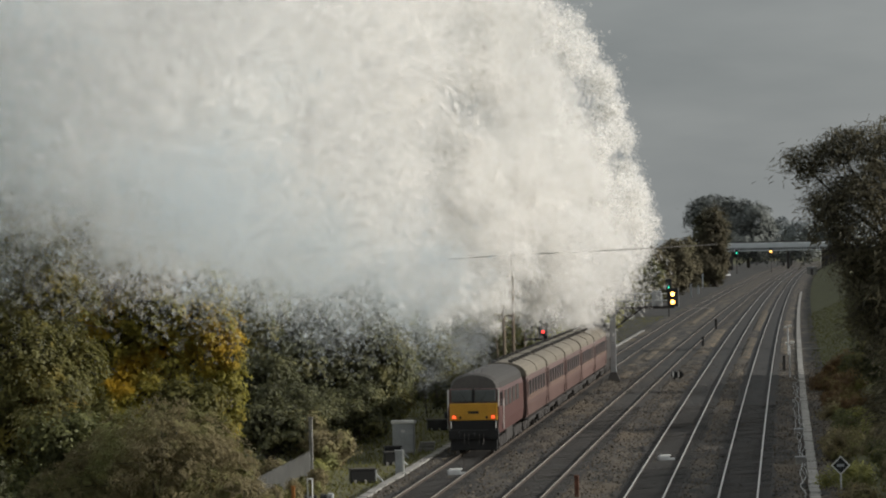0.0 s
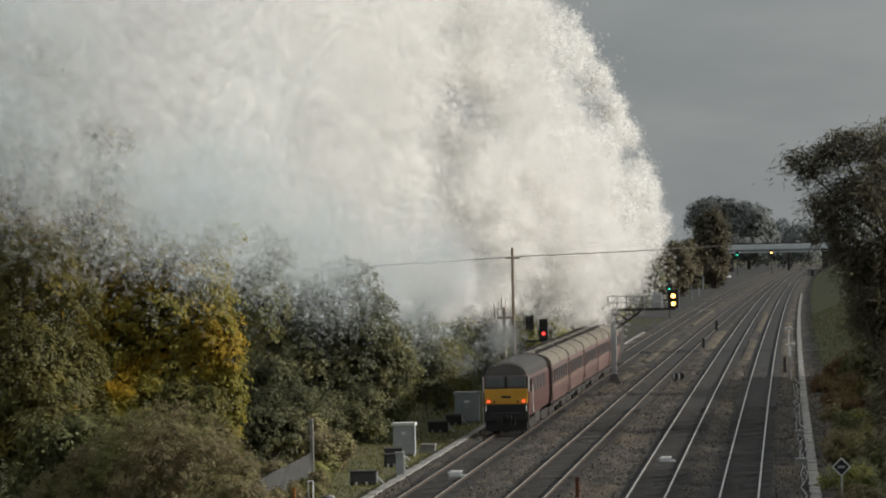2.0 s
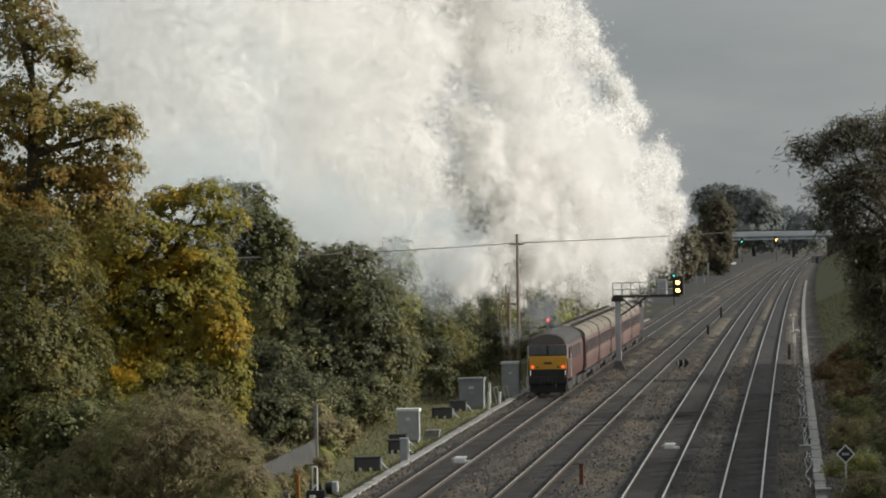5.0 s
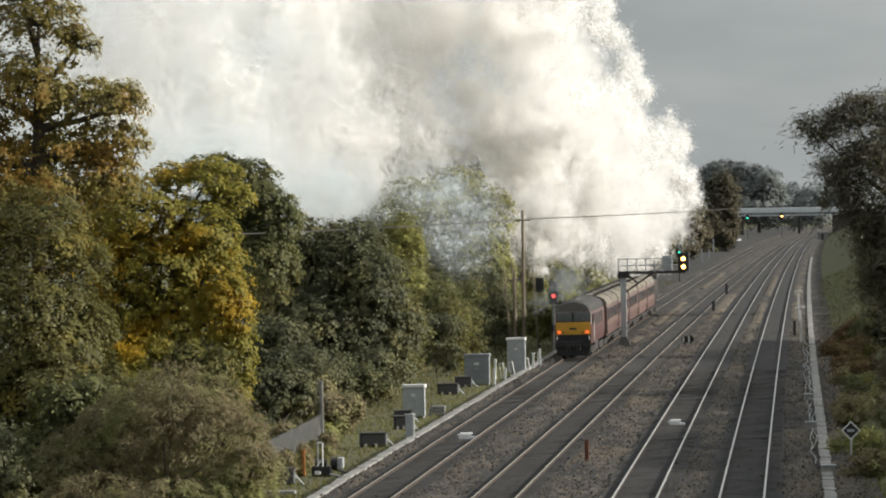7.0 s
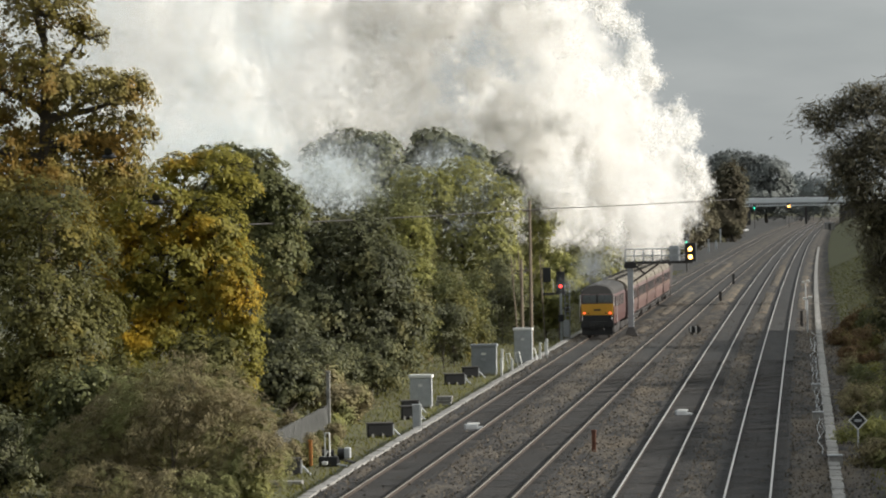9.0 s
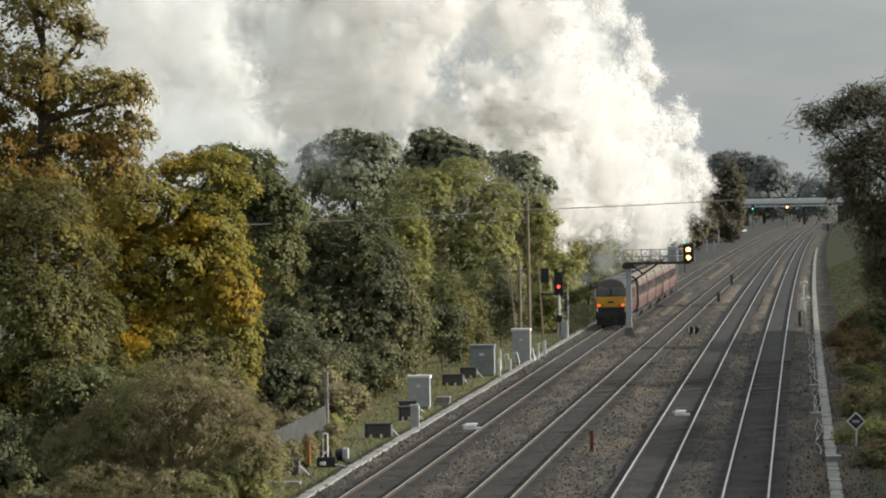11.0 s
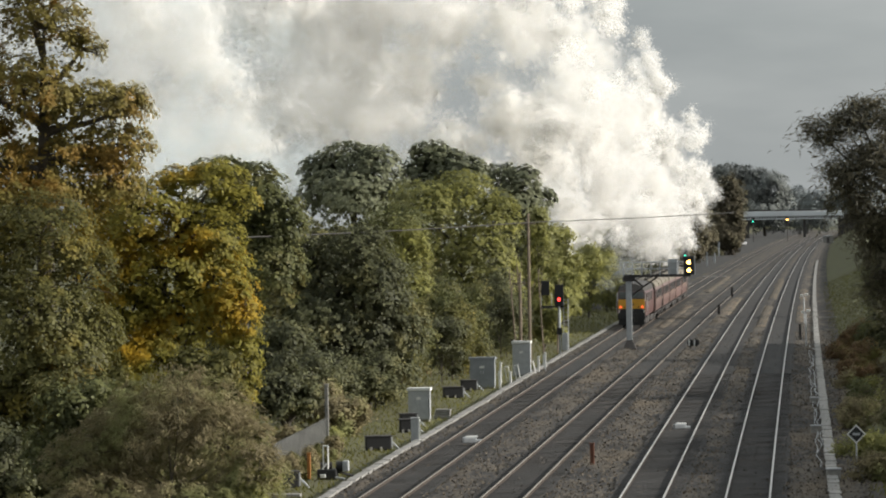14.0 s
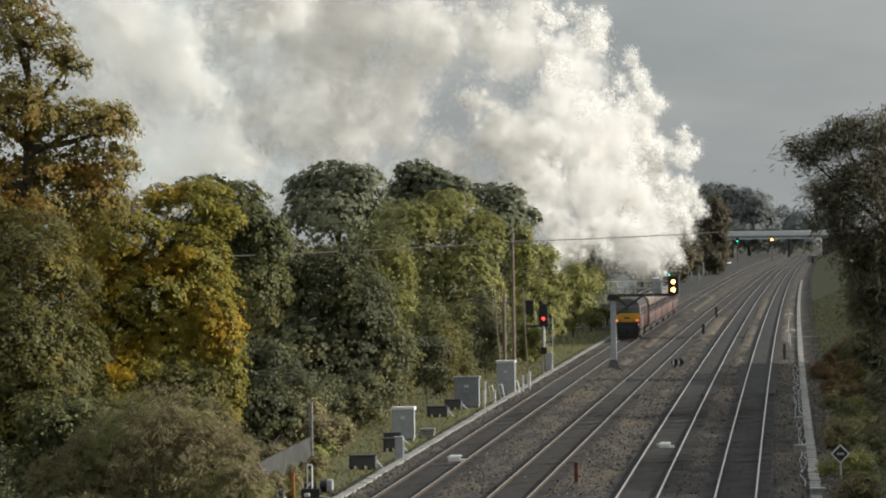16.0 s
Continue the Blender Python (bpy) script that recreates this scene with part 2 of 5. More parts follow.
# ------------------------------------------------------------------ mesh helpers
def box(bm, x0, x1, y0, y1, z0, z1, bev=0.0):
    g = bmesh.ops.create_cube(bm, size=1.0, matrix=Matrix.Translation(((x0 + x1) / 2, (y0 + y1) / 2, (z0 + z1) / 2)) @ Matrix.Diagonal((x1 - x0, y1 - y0, z1 - z0, 1)))
    if bev:
        es = list({e for v in g["verts"] for e in v.link_edges})
        bmesh.ops.bevel(bm, geom=es, offset=bev, segments=2, affect="EDGES", profile=0.6)
    return bm


def rod(bm, a, b, r, r2=None, seg=8):
    a, b = Vector(a), Vector(b)
    m = Matrix.Translation((a + b) / 2) @ (b - a).to_track_quat("Z", "Y").to_matrix().to_4x4()
    bmesh.ops.create_cone(bm, cap_ends=True, segments=seg, radius1=r, radius2=r if r2 is None else r2, depth=(b - a).length, matrix=m)
    return bm


def mesh_of(name, bm, material, smooth=False):
    me = bpy.data.meshes.new(name)
    bm.to_mesh(me)
    bm.free()
    me.materials.append(material)
    if smooth:
        for p in me.polygons:
            p.use_smooth = True
    return me


def part(name, bm, material, parent, label="", smooth=False):
    ob = new(name, mesh_of(name, bm, material, smooth))
    ob.parent = parent
    return tagged(ob, label=label)


def thing(name, label, category, m=None, group="", kind=""):
    ob = new(name)
    if m is not None:
        ob.matrix_basis = m
    return tagged(ob, label, category, group, kind)


def B():
    return bmesh.new()


def soup(name, verts, faces_n, material):
    """One mesh from an array of separate n-cornered faces."""
    me = bpy.data.meshes.new(name)
    nv = len(verts)
    nf = nv // faces_n
    me.vertices.add(nv)
    me.vertices.foreach_set("co", np.asarray(verts, np.float32).ravel())
    me.loops.add(nv)
    me.loops.foreach_set("vertex_index", np.arange(nv, dtype=np.int32))
    me.polygons.add(nf)
    me.polygons.foreach_set("loop_start", np.arange(0, nv, faces_n, dtype=np.int32))
    me.polygons.foreach_set("loop_total", np.full(nf, faces_n, np.int32))
    me.update(calc_edges=True)
    me.materials.append(material)
    return me


def leaf_faces(centres, normals, size, rng, slim=0.6, loose=0.42, along=None):
    """Pointed four-cornered leaves at the centres, facing roughly along the normals."""
    n = len(centres)
    nn = normals + rng.normal(0, loose, (n, 3))
    nn /= np.linalg.norm(nn, axis=1)[:, None] + 1e-9
    a = np.cross(nn, rng.normal(0, 1, (n, 3)))
    a /= np.linalg.norm(a, axis=1)[:, None] + 1e-9
    if along is not None:
        a = along + rng.normal(0, 0.35, (n, 3))
        a /= np.linalg.norm(a, axis=1)[:, None] + 1e-9
    b = np.cross(nn, a)
    s = (size * rng.uniform(0.6, 1.4, n))[:, None]
    v = np.stack([centres - a * s, centres + b * s * slim + nn * s * 0.15, centres + a * s, centres - b * s * slim + nn * s * 0.15], 1)
    return v.reshape(-1, 3)


# ------------------------------------------------------------------ the line: where each track runs
TRACKS = {"A": (-14.60, 0.0004, 0.97e-5), "B": (-10.68, 0.0031, 0.80e-5), "C": (-5.38, 0.0, 0.965e-5), "D": (-1.74, 0.0, 0.965e-5)}


def track_x(k, y):
    x0, s, c = TRACKS[k]
    return x0 + s * y + c * y * y / 2


def track_pose(k, y, z=0.0):
    x0, s, c = TRACKS[k]
    return pose(track_x(k, y), y, z, 0, 0, -math.degrees(s + c * y))


def bend(x, y):
    """Sideways shift of lineside things that follow the line's curve."""
    return x + 0.965e-5 * y * y / 2


# ------------------------------------------------------------------ ground and track
def strip(name, xs, zs, ys, material, curve=True, rough=0.0, seed=1):
    """A sheet of ground that runs along the line: xs and zs give its cross section."""
    rng = np.random.default_rng(seed)
    vs, fs = [], []
    for y in ys:
        for x, z in zip(xs, zs):
            vs.append((bend(x, y) if curve else x, y, z - (abs(rng.normal(0, rough)) if rough else 0)))
    w = len(xs)
    for j in range(len(ys) - 1):
        for i in range(w - 1):
            fs.append((j * w + i, j * w + i + 1, (j + 1) * w + i + 1, (j + 1) * w + i))
    me = bpy.data.meshes.new(name)
    me.from_pydata(vs, [], fs)
    me.materials.append(material)
    for p in me.polygons:
        p.use_smooth = True
    return new(name, me)


def ground_z(x):
    """Height of the ground beside the line: level on the tree side, a bank on the other."""
    if x > 3.0:
        return -0.30 + min(3.0, (x - 3.0) * 0.42)
    return -0.30


far_ys = [-60, 0, 40, 80, 120] + list(range(140, 480, 5)) + list(range(480, 1000, 40)) + [1200, 1500, 1800, 2200, 2800, 3600, 4800]
gx = [-2500, -600, -200, -80, -50, -38, -30, -26, -22, -19, -17.2, 3.0, 4.0, 5.0, 6.5, 8.0, 10, 14, 30, 120, 600, 2500]
ground = strip("ground", gx, [ground_z(x) if x > 0 else -0.30 for x in gx], far_ys, M["earth"], True, 0.05)
tagged(ground, "rough autumn grass and earth beside the railway", "ground", kind="structure")
bx = [-17.0, -16.2, -15.8, -13.4, -13.0, -12.2, -11.6, -9.8, -9.0, -8.0, -7.2, -6.6, -4.2, -3.6, -3.2, -0.5, 0.2, 1.2, 2.2, 3.2]
bz = [-0.24, -0.19, -0.15, -0.15, -0.17, -0.21, -0.15, -0.15, -0.19, -0.24, -0.20, -0.15, -0.15, -0.17, -0.15, -0.15, -0.20, -0.24, -0.26, -0.28]


def ballast_sheet():
    """Ballast under all four tracks: level under the rails, heaped and hollowed between them."""
    xs = np.arange(-17.0, 3.21, 0.34)
    ys = list(np.arange(100, 440, 0.9)) + list(np.arange(440, 1000, 5.0)) + list(np.arange(1000, 2400, 50.0))
    level = np.interp(xs, bx, bz)
    vs, fs = [], []
    for y in ys:
        x_here = [bend(x, y) for x in xs]
        mids = [track_x(k, y) for k in TRACKS]
        for x, z in zip(x_here, level):
            off = min(abs(x - m) for m in mids)
            free = min(1.0, max(0.0, (off - 1.15) / 0.5))
            lump = noise.noise((x * 0.9, y * 0.28, 0.0)) * 0.13 + noise.noise((x * 2.0, y * 0.6, 5.0)) * 0.12
            vs.append((x, y, z - 0.015 + free * (0.03 + lump) - (1 - free) * 0.03))
    w = len(xs)
    for j in range(len(ys) - 1):
        for i in range(w - 1):
            fs.append((j * w + i, j * w + i + 1, (j + 1) * w + i + 1, (j + 1) * w + i))
    me = bpy.data.meshes.new("ballast")
    me.from_pydata(vs, [], fs)
    me.materials.append(M["ballast"])
    for p in me.polygons:
        p.use_smooth = True
    return new("ballast", me)


ballast = ballast_sheet()
tagged(ballast, "brown-grey stone ballast under four tracks", "ballast", kind="structure")


far_bed = strip("far_ballast", [-44, -27, -22, -17.1], [-0.27, -0.24, -0.22, -0.22], list(range(470, 1000, 15)) + list(range(1000, 2600, 60)), M["bed"], True, 0.03, 8)
tagged(far_bed, "dark worn ballast of old sidings beside the line", "ballast", kind="structure")


far_bed2 = strip("far_ballast", [3.3, 8, 18], [-0.26, -0.24, -0.27], list(range(900, 2600, 60)), M["bed"], True, 0.03, 9)
tagged(far_bed2, "dark worn ballast beside the far tracks", "ballast", kind="structure")


def fresh_ballast(x0, y0, y1, w, seed):
    """A heap of newer, paler stone between the tracks."""
    vs, fs = [], []
    prof = [(-1.0, -0.24), (-0.6, -0.10), (0.0, -0.05), (0.6, -0.10), (1.0, -0.24)]
    ys = list(np.arange(y0, y1, 1.6))
    for y in ys:
        side = 1 + 0.35 * noise.noise((seed * 7.0, y * 0.21, 0.0))
        dz = 0.06 * noise.noise((seed * 3.0, y * 0.4, 2.0)) - (0.08 if y in (ys[0], ys[-1]) else 0)
        for a, z in prof:
            vs.append((bend(x0, y) + a * w / 2 * side, y, z + dz + 0.03 * noise.noise((a * 3, y * 0.9, seed))))
    for j in range(len(ys) - 1):
        for i in range(4):
            fs.append((j * 5 + i, j * 5 + i + 1, j * 5 + i + 6, j * 5 + i + 5))
    me = bpy.data.meshes.new("ballast_heap")
    me.from_pydata(vs, [], fs)
    me.materials.append(M["fresh"])
    tagged(new("ballast_heap", me), "low heap of fresh tan ballast between the tracks", "ballast", kind="structure")


for i, (x, y0, y1, w) in enumerate([(-3.5, 336, 352, 0.9), (-3.45, 386, 470, 1.1), (-3.45, 505, 640, 1.1), (-0.15, 398, 470, 1.1), (-0.15, 505, 570, 1.1), (-12.2, 335, 350, 1.2), (-12.15, 385, 480, 1.0), (-12.1, 560, 700, 1.2), (-7.7, 410, 520, 1.5)]):
    fresh_ballast(x, y0, y1, w, i)


def rail_mesh(k, side, y0, y1):
    """A bullhead-like rail swept along its track, with a worn bright top."""
    prof = [(-0.07, -0.155), (0.07, -0.155), (0.07, -0.135), (0.012, -0.12), (0.012, -0.04), (0.036, -0.03), (0.036, -0.004), (0.026, 0.0), (-0.026, 0.0), (-0.036, -0.004), (-0.036, -0.03), (-0.012, -0.04), (-0.012, -0.12), (-0.07, -0.135)]
    vs, fs, top = [], [], []
    ys = list(np.arange(y0, min(y1, 600), 6.0)) + list(np.arange(600, y1, 25.0))
    n = len(prof)
    for y in ys:
        x = track_x(k, y) + side * 0.7525
        vs += [(x + a, y, b) for a, b in prof]
    for j in range(len(ys) - 1):
        for i in range(n):
            fs.append((j * n + i, j * n + (i + 1) % n, (j + 1) * n + (i + 1) % n, (j + 1) * n + i))
            top.append(1 if i in (6, 7, 8) else 0)
    me = bpy.data.meshes.new("rail")
    me.from_pydata(vs, [], fs)
    me.materials.append(M["railrust"])
    me.materials.append(M["railtan" if k in "AB" else "railtop"])
    for p, t in zip(me.polygons, top):
        p.material_index = t
    return me


def track_bed(k, y0, y1):
    vs, fs = [], []
    ys = list(np.arange(y0, min(y1, 500), 2.0)) + list(np.arange(500, y1, 25.0))
    rng = np.random.default_rng(5)
    for y in ys:
        for a in (-1.0, -0.35, 0.35, 1.0):
            vs.append((track_x(k, y) + a * (1.22 + 0.25 * rng.random()), y, -0.128 + rng.normal(0, 0.004)))
    for j in range(len(ys) - 1):
        for i in range(3):
            fs.append((j * 4 + i, j * 4 + i + 1, j * 4 + i + 5, j * 4 + i + 4))
    me = bpy.data.meshes.new("track_bed")
    me.from_pydata(vs, [], fs)
    me.materials.append(M["bed_dark" if k in "CD" else "bed"])
    return me


TRACK_OBJ = {}
for k in TRACKS:
    tr = thing("railway_track", "steel railway track on dark oily ballast, polished running rails", "railway track", None, "four parallel tracks", "structure")
    TRACK_OBJ[k] = tr
    for side in (-1, 1):
        ob = new("rail", rail_mesh(k, side, 100, 1900))
        ob.parent = tr
    ob = new("bed", track_bed(k, 100, 1900))
    ob.parent = tr


# ------------------------------------------------------------------ trees
def tree(label, base, height, radius, low, leafmat, leaves, leaf=0.13, lobes=16, seed=1, name="tree", category="tree", trunk=0.25, lobe=0.42, squash=1.0, lean=(0, 0), deep=1.0, slim=0.6):
    """Tapered trunk, limbs to each lobe of the crown, and a crown of small leaves. low: height of the crown's underside."""
    rng = np.random.default_rng(seed)
    z0 = ground_z(base[0]) if base[0] > 0 else -0.3
    t = thing(name, label, category, Matrix.Translation((base[0], base[1], z0)))
    mid, half = (height + low) / 2, (height - low) / 2
    cs = []
    lobes = int(lobes * 1.6)
    tries = 0
    while len(cs) < lobes and tries < 4000:
        tries += 1
        p = rng.uniform(-1, 1, 3)
        r = np.linalg.norm(p)
        if r > 1 or r < 0.12:
            continue
        taper = 1.0 - 0.25 * max(0, p[2])
        c = np.array([p[0] * radius * taper * 0.78 + lean[0] * (p[2] + 1) / 2, p[1] * radius * taper * 0.78 * deep + lean[1], mid + p[2] * half * 0.80])
        cs.append((c, radius * lobe * rng.uniform(0.6, 1.15)))
    bm = B()
    top = Vector((lean[0] * 0.6, 0, low + half * 1.2))
    rod(bm, (0, 0, -0.3), (lean[0] * 0.2, 0, low), trunk, trunk * 0.75)
    rod(bm, (lean[0] * 0.2, 0, low), top, trunk * 0.75, trunk * 0.25)
    for c, r in cs:
        f = 0.25 + 0.6 * rng.random()
        s = Vector((lean[0] * 0.2, 0, low)).lerp(top, f * max(0.1, min(1, (c[2] - low) / (half * 2))))
        rod(bm, s, Vector(c), trunk * 0.28, trunk * 0.06, 5)
        for _ in range(2):
            e = Vector(c) + Vector(rng.normal(0, r * 0.55, 3))
            rod(bm, Vector(c).lerp(s, 0.25), e, trunk * 0.09, 0.01, 4)
    part("trunk", bm, M["bark"], t)
    pts, nor = [], []
    tot = sum(r * r for _, r in cs)
    for c, r in cs:
        n = int(leaves * r * r / tot)
        d = rng.normal(0, 1, (n, 3))
        d /= np.linalg.norm(d, axis=1)[:, None]
        d[:, 2] = np.where(d[:, 2] < -0.35, -d[:, 2] * 0.6, d[:, 2])
        # sprays: leaves bunch on a few dozen twigs of each lobe
        k = rng.integers(0, 26, n)
        tw = rng.normal(0, 1, (26, 3))
        tw /= np.linalg.norm(tw, axis=1)[:, None]
        d = d * 0.55 + tw[k] * 0.75
        rr = r * (0.55 + 0.5 * rng.random(n) ** 0.6)[:, None] * (0.75 + 0.5 * rng.random(26)[k][:, None])
        q = c + d * rr * np.array([1, 1, squash])
        pts.append(q)
        nor.append(d + np.array([0, 0, 0.35]))
    pts, nor = np.concatenate(pts), np.concatenate(nor)
    me = soup("crown", leaf_faces(pts, nor, leaf, rng, slim, 0.32), 4, leafmat)
    ob = new("crown", me)
    ob.parent = t
    return t


def broad_tree(label, base, leafmat, leaves, leaf, trunk, seed, masses, name="tree", category="tree", slim=0.6, spray=0.32, droop=False, z0=-0.3, fill=0.12):
    """A tree by the masses of its crown (x, height, half width, half height): limbs lead to each mass, and leaves hang in flat sprays on its skin."""
    rng = np.random.default_rng(seed)
    t = thing(name, label, category, Matrix.Translation((base[0], base[1], z0)))
    ms = [(np.array([x, rng.uniform(-0.5, 0.5) * w, z]), w, h) for x, z, w, h in masses]
    low = max(0.4, min(z - h for x, z, w, h in masses))
    high = max(z for x, z, w, h in masses)
    mean_x = sum(x * w for x, z, w, h in masses) / sum(w for x, z, w, h in masses)
    bm = B()
    fork, top = Vector((mean_x * 0.3, 0, low + 0.15 * (high - low))), Vector((mean_x, 0, low + 0.8 * (high - low)))
    rod(bm, (0, 0, -0.3), fork, trunk, trunk * 0.8)
    rod(bm, fork, top, trunk * 0.8, trunk * 0.2)
    area = sum(w * h for c, w, h in ms)
    pts, nor, ax = [], [], []
    heart = np.array([mean_x, 0, (low + high) / 2])
    for c, w, h in ms:
        f = min(0.9, max(0.0, (c[2] - low - 0.9 * h) / (high - low + 0.01)))
        s0 = fork.lerp(top, f)
        knee = s0.lerp(Vector(c), 0.5) + Vector((0, 0, -0.15 * h))
        rod(bm, s0, knee, trunk * 0.42, trunk * 0.26, 6)
        rod(bm, knee, Vector(c), trunk * 0.26, trunk * 0.12, 6)
        ns = max(8, int(5.5 * w * h / spray ** 2))
        d = rng.normal(0, 1, (ns, 3))
        d /= np.linalg.norm(d, axis=1)[:, None]
        d[:, 2] = np.where((d[:, 2] < -0.3) & (rng.random(ns) < 0.7), -d[:, 2], d[:, 2])
        size = np.array([w, w * 0.9, h])
        rr = 0.50 + 0.58 * rng.random(ns) ** 0.6
        sc = c + d * size * rr[:, None]
        for j in range(min(ns, 16)):
            rod(bm, Vector(c), Vector(sc[j]), trunk * 0.10, 0.012, 4)
        n = int(leaves * (1 - fill) * w * h / area)
        k = rng.integers(0, ns, n)
        big = rng.uniform(0.55, 1.35, ns)[k][:, None]
        q = rng.normal(0, 0.5, (n, 3)) * spray * big
        o = d[k] * 0.75 + np.array([0, 0, 0.45])
        o /= np.linalg.norm(o, axis=1)[:, None]
        q -= o * (q * o).sum(1)[:, None] * 0.55
        p = sc[k] + q
        p[:, 2] -= (q[:, 0] ** 2 + q[:, 1] ** 2) * 0.35
        pts.append(p)
        out_dir = (p - heart) / (np.linalg.norm(p - heart, axis=1)[:, None] + 1e-6)
        nor.append(o * 0.8 + out_dir * 0.5)
        ax.append(d[k] * np.array([1, 1, 0.4]) + np.array([0, 0, -0.45]))
        m = int(leaves * fill * w * h / area)
        p = c + rng.normal(0, 0.36, (m, 3)) * size
        pts.append(p)
        nor.append((p - heart) / (np.linalg.norm(p - heart, axis=1)[:, None] + 1e-6))
        ax.append(rng.normal(0, 1, (m, 3)))
    part("trunk", bm, M["bark"], t)
    pts, nor, ax = np.concatenate(pts), np.concatenate(nor), np.concatenate(ax)
    ob = new("crown", soup("crown", leaf_faces(pts, nor, leaf, rng, slim, 0.30, ax if droop else None), 4, leafmat))
    ob.parent = t
    return t


broad_tree("tall oak with golden-brown autumn leaves above the scrub", (-29.0, 172), M["oak"], 46000, 0.085, 0.42, 111,
           [(0.2, 17.6, 1.9, 1.4), (-0.6, 19.3, 1.7, 1.0), (1.6, 16.8, 0.9, 0.8), (1.9, 14.5, 2.2, 1.1), (3.5, 14.5, 0.8, 0.9), (-0.6, 15.1, 2.1, 1.6), (3.0, 12.9, 1.5, 0.9), (0.2, 12.4, 2.6, 1.2), (-3.1, 16.2, 1.7, 2.2), (-2.9, 12.9, 2.0, 1.7), (0.2, 10.7, 2.4, 1.3), (2.7, 11.4, 1.6, 1.1), (-2.0, 10.7, 2.0, 1.5)])
broad_tree("dark green tree with yellowing sprays in the dense row", (-27.9, 164), M["mixed"], 46000, 0.08, 0.25, 112,
           [(0.2, 9.6, 2.1, 1.5), (-2.0, 8.6, 2.1, 2.1), (1.4, 7.7, 1.5, 1.9), (-0.5, 6.4, 2.3, 2.1), (0.7, 4.5, 2.1, 1.9), (-1.0, 2.7, 2.3, 2.3), (2.0, 5.6, 1.1, 1.5), (1.1, 2.2, 1.5, 1.9)])
broad_tree("golden-yellow maple beside the line", (-24.9, 182), M["gold"], 64000, 0.085, 0.3, 113,
           [(-2.0, 10.4, 2.2, 1.4), (0.1, 11.6, 1.4, 0.7), (1.4, 11.8, 1.3, 0.7), (2.3, 10.9, 0.9, 0.6), (0.8, 9.7, 1.7, 1.3), (1.1, 7.8, 1.7, 1.6), (-1.1, 8.1, 2.2, 1.8), (-3.4, 9.0, 2.0, 2.0), (2.0, 6.2, 1.1, 1.4), (0.0, 5.5, 2.2, 1.8), (2.3, 4.3, 0.9, 1.4), (-2.5, 6.0, 1.8, 2.1), (2.4, 2.8, 0.7, 0.9), (-1.6, 3.9, 2.1, 1.6)])
broad_tree("dark green tree in shade behind the maple", (-26.6, 214), M["green_leaf"], 20000, 0.1, 0.28, 114,
           [(-0.8, 12.2, 1.9, 0.9), (0.9, 11.4, 1.6, 1.3), (2.0, 9.8, 1.4, 1.5), (0.1, 9.9, 1.6, 1.6), (1.4, 7.4, 1.9, 2.2)])
broad_tree("dense dark green tree behind the fence", (-24.2, 236), M["dark_leaf"], 56000, 0.1, 0.32, 115,
           [(-1.6, 8.6, 2.5, 1.4), (1.0, 8.3, 2.2, 1.5), (-3.0, 6.5, 2.2, 2.2), (-0.2, 6.3, 2.8, 2.1), (2.3, 6.4, 1.9, 1.9), (-1.8, 4.1, 2.8, 2.2), (1.2, 3.8, 2.8, 2.2), (3.3, 3.7, 1.6, 2.2), (-3.6, 2.9, 1.3, 2.1), (-0.3, 1.7, 3.0, 1.3), (2.4, 1.6, 2.2, 1.3)])
broad_tree("yellow-green tree beside the cabinets", (-25.7, 345), M["lime_leaf"], 40000, 0.12, 0.26, 116,
           [(-2.9, 10.9, 2.8, 2.0), (0.2, 11.3, 2.8, 2.4), (2.8, 9.5, 2.1, 2.6), (-1.2, 7.8, 3.3, 2.6), (1.9, 6.0, 2.6, 3.1), (3.6, 4.4, 1.5, 2.6), (-3.0, 4.7, 2.4, 3.3), (0.1, 2.5, 3.1, 3.3), (2.5, 1.2, 1.7, 2.6)])
broad_tree("yellow-green tree with a tinge of brown low branches", (-25.2, 298), M["lime_leaf"], 22000, 0.115, 0.22, 117,
           [(-0.6, 7.8, 1.7, 2.3), (-0.3, 4.3, 1.7, 2.3), (-0.7, 1.3, 2.3, 2.1), (1.5, 0.9, 1.9, 1.7), (-1.9, -0.2, 1.9, 1.1)])
broad_tree("tall tree behind the row, its leaf colour greyed for haze", (-36.7, 372), M["near_haze_leaf"], 24000, 0.16, 0.32, 118,
           [(-2.6, 13.7, 2.0, 1.9), (-0.2, 14.8, 2.6, 1.7), (2.1, 14.1, 2.1, 2.0), (-0.3, 11.5, 4.2, 2.6), (3.1, 11.0, 2.6, 2.6)])
broad_tree("tall tree behind the row, its leaf colour greyed for haze", (-29.9, 376), M["near_haze_leaf"], 18000, 0.16, 0.3, 119,
           [(-0.5, 15.3, 2.0, 1.2), (1.2, 14.3, 1.9, 1.4), (-1.2, 13.4, 2.1, 1.7), (2.6, 13.3, 1.9, 1.9), (0.2, 11.4, 3.8, 1.9)])
broad_tree("tall tree behind the row, its leaf colour greyed for haze", (-24.3, 394), M["near_haze_leaf"], 14000, 0.16, 0.28, 120,
           [(-1.3, 13.3, 2.1, 1.4), (0.7, 12.9, 1.8, 1.6), (-0.3, 10.9, 3.0, 2.0), (2.2, 11.4, 1.5, 1.2), (0.2, 7.9, 2.5, 3.0)])
tree("dark tree behind the row", (-30.5, 244), 13.2, 3.8, 0.5, M["near_haze_leaf"], 18000, 0.13, 20, 19, lobe=0.38)
tree("broad green tree deep in the row", (-29.7, 338), 11.5, 4.2, 0.0, M["green_leaf"], 22000, 0.12, 24, 21, lobe=0.36)
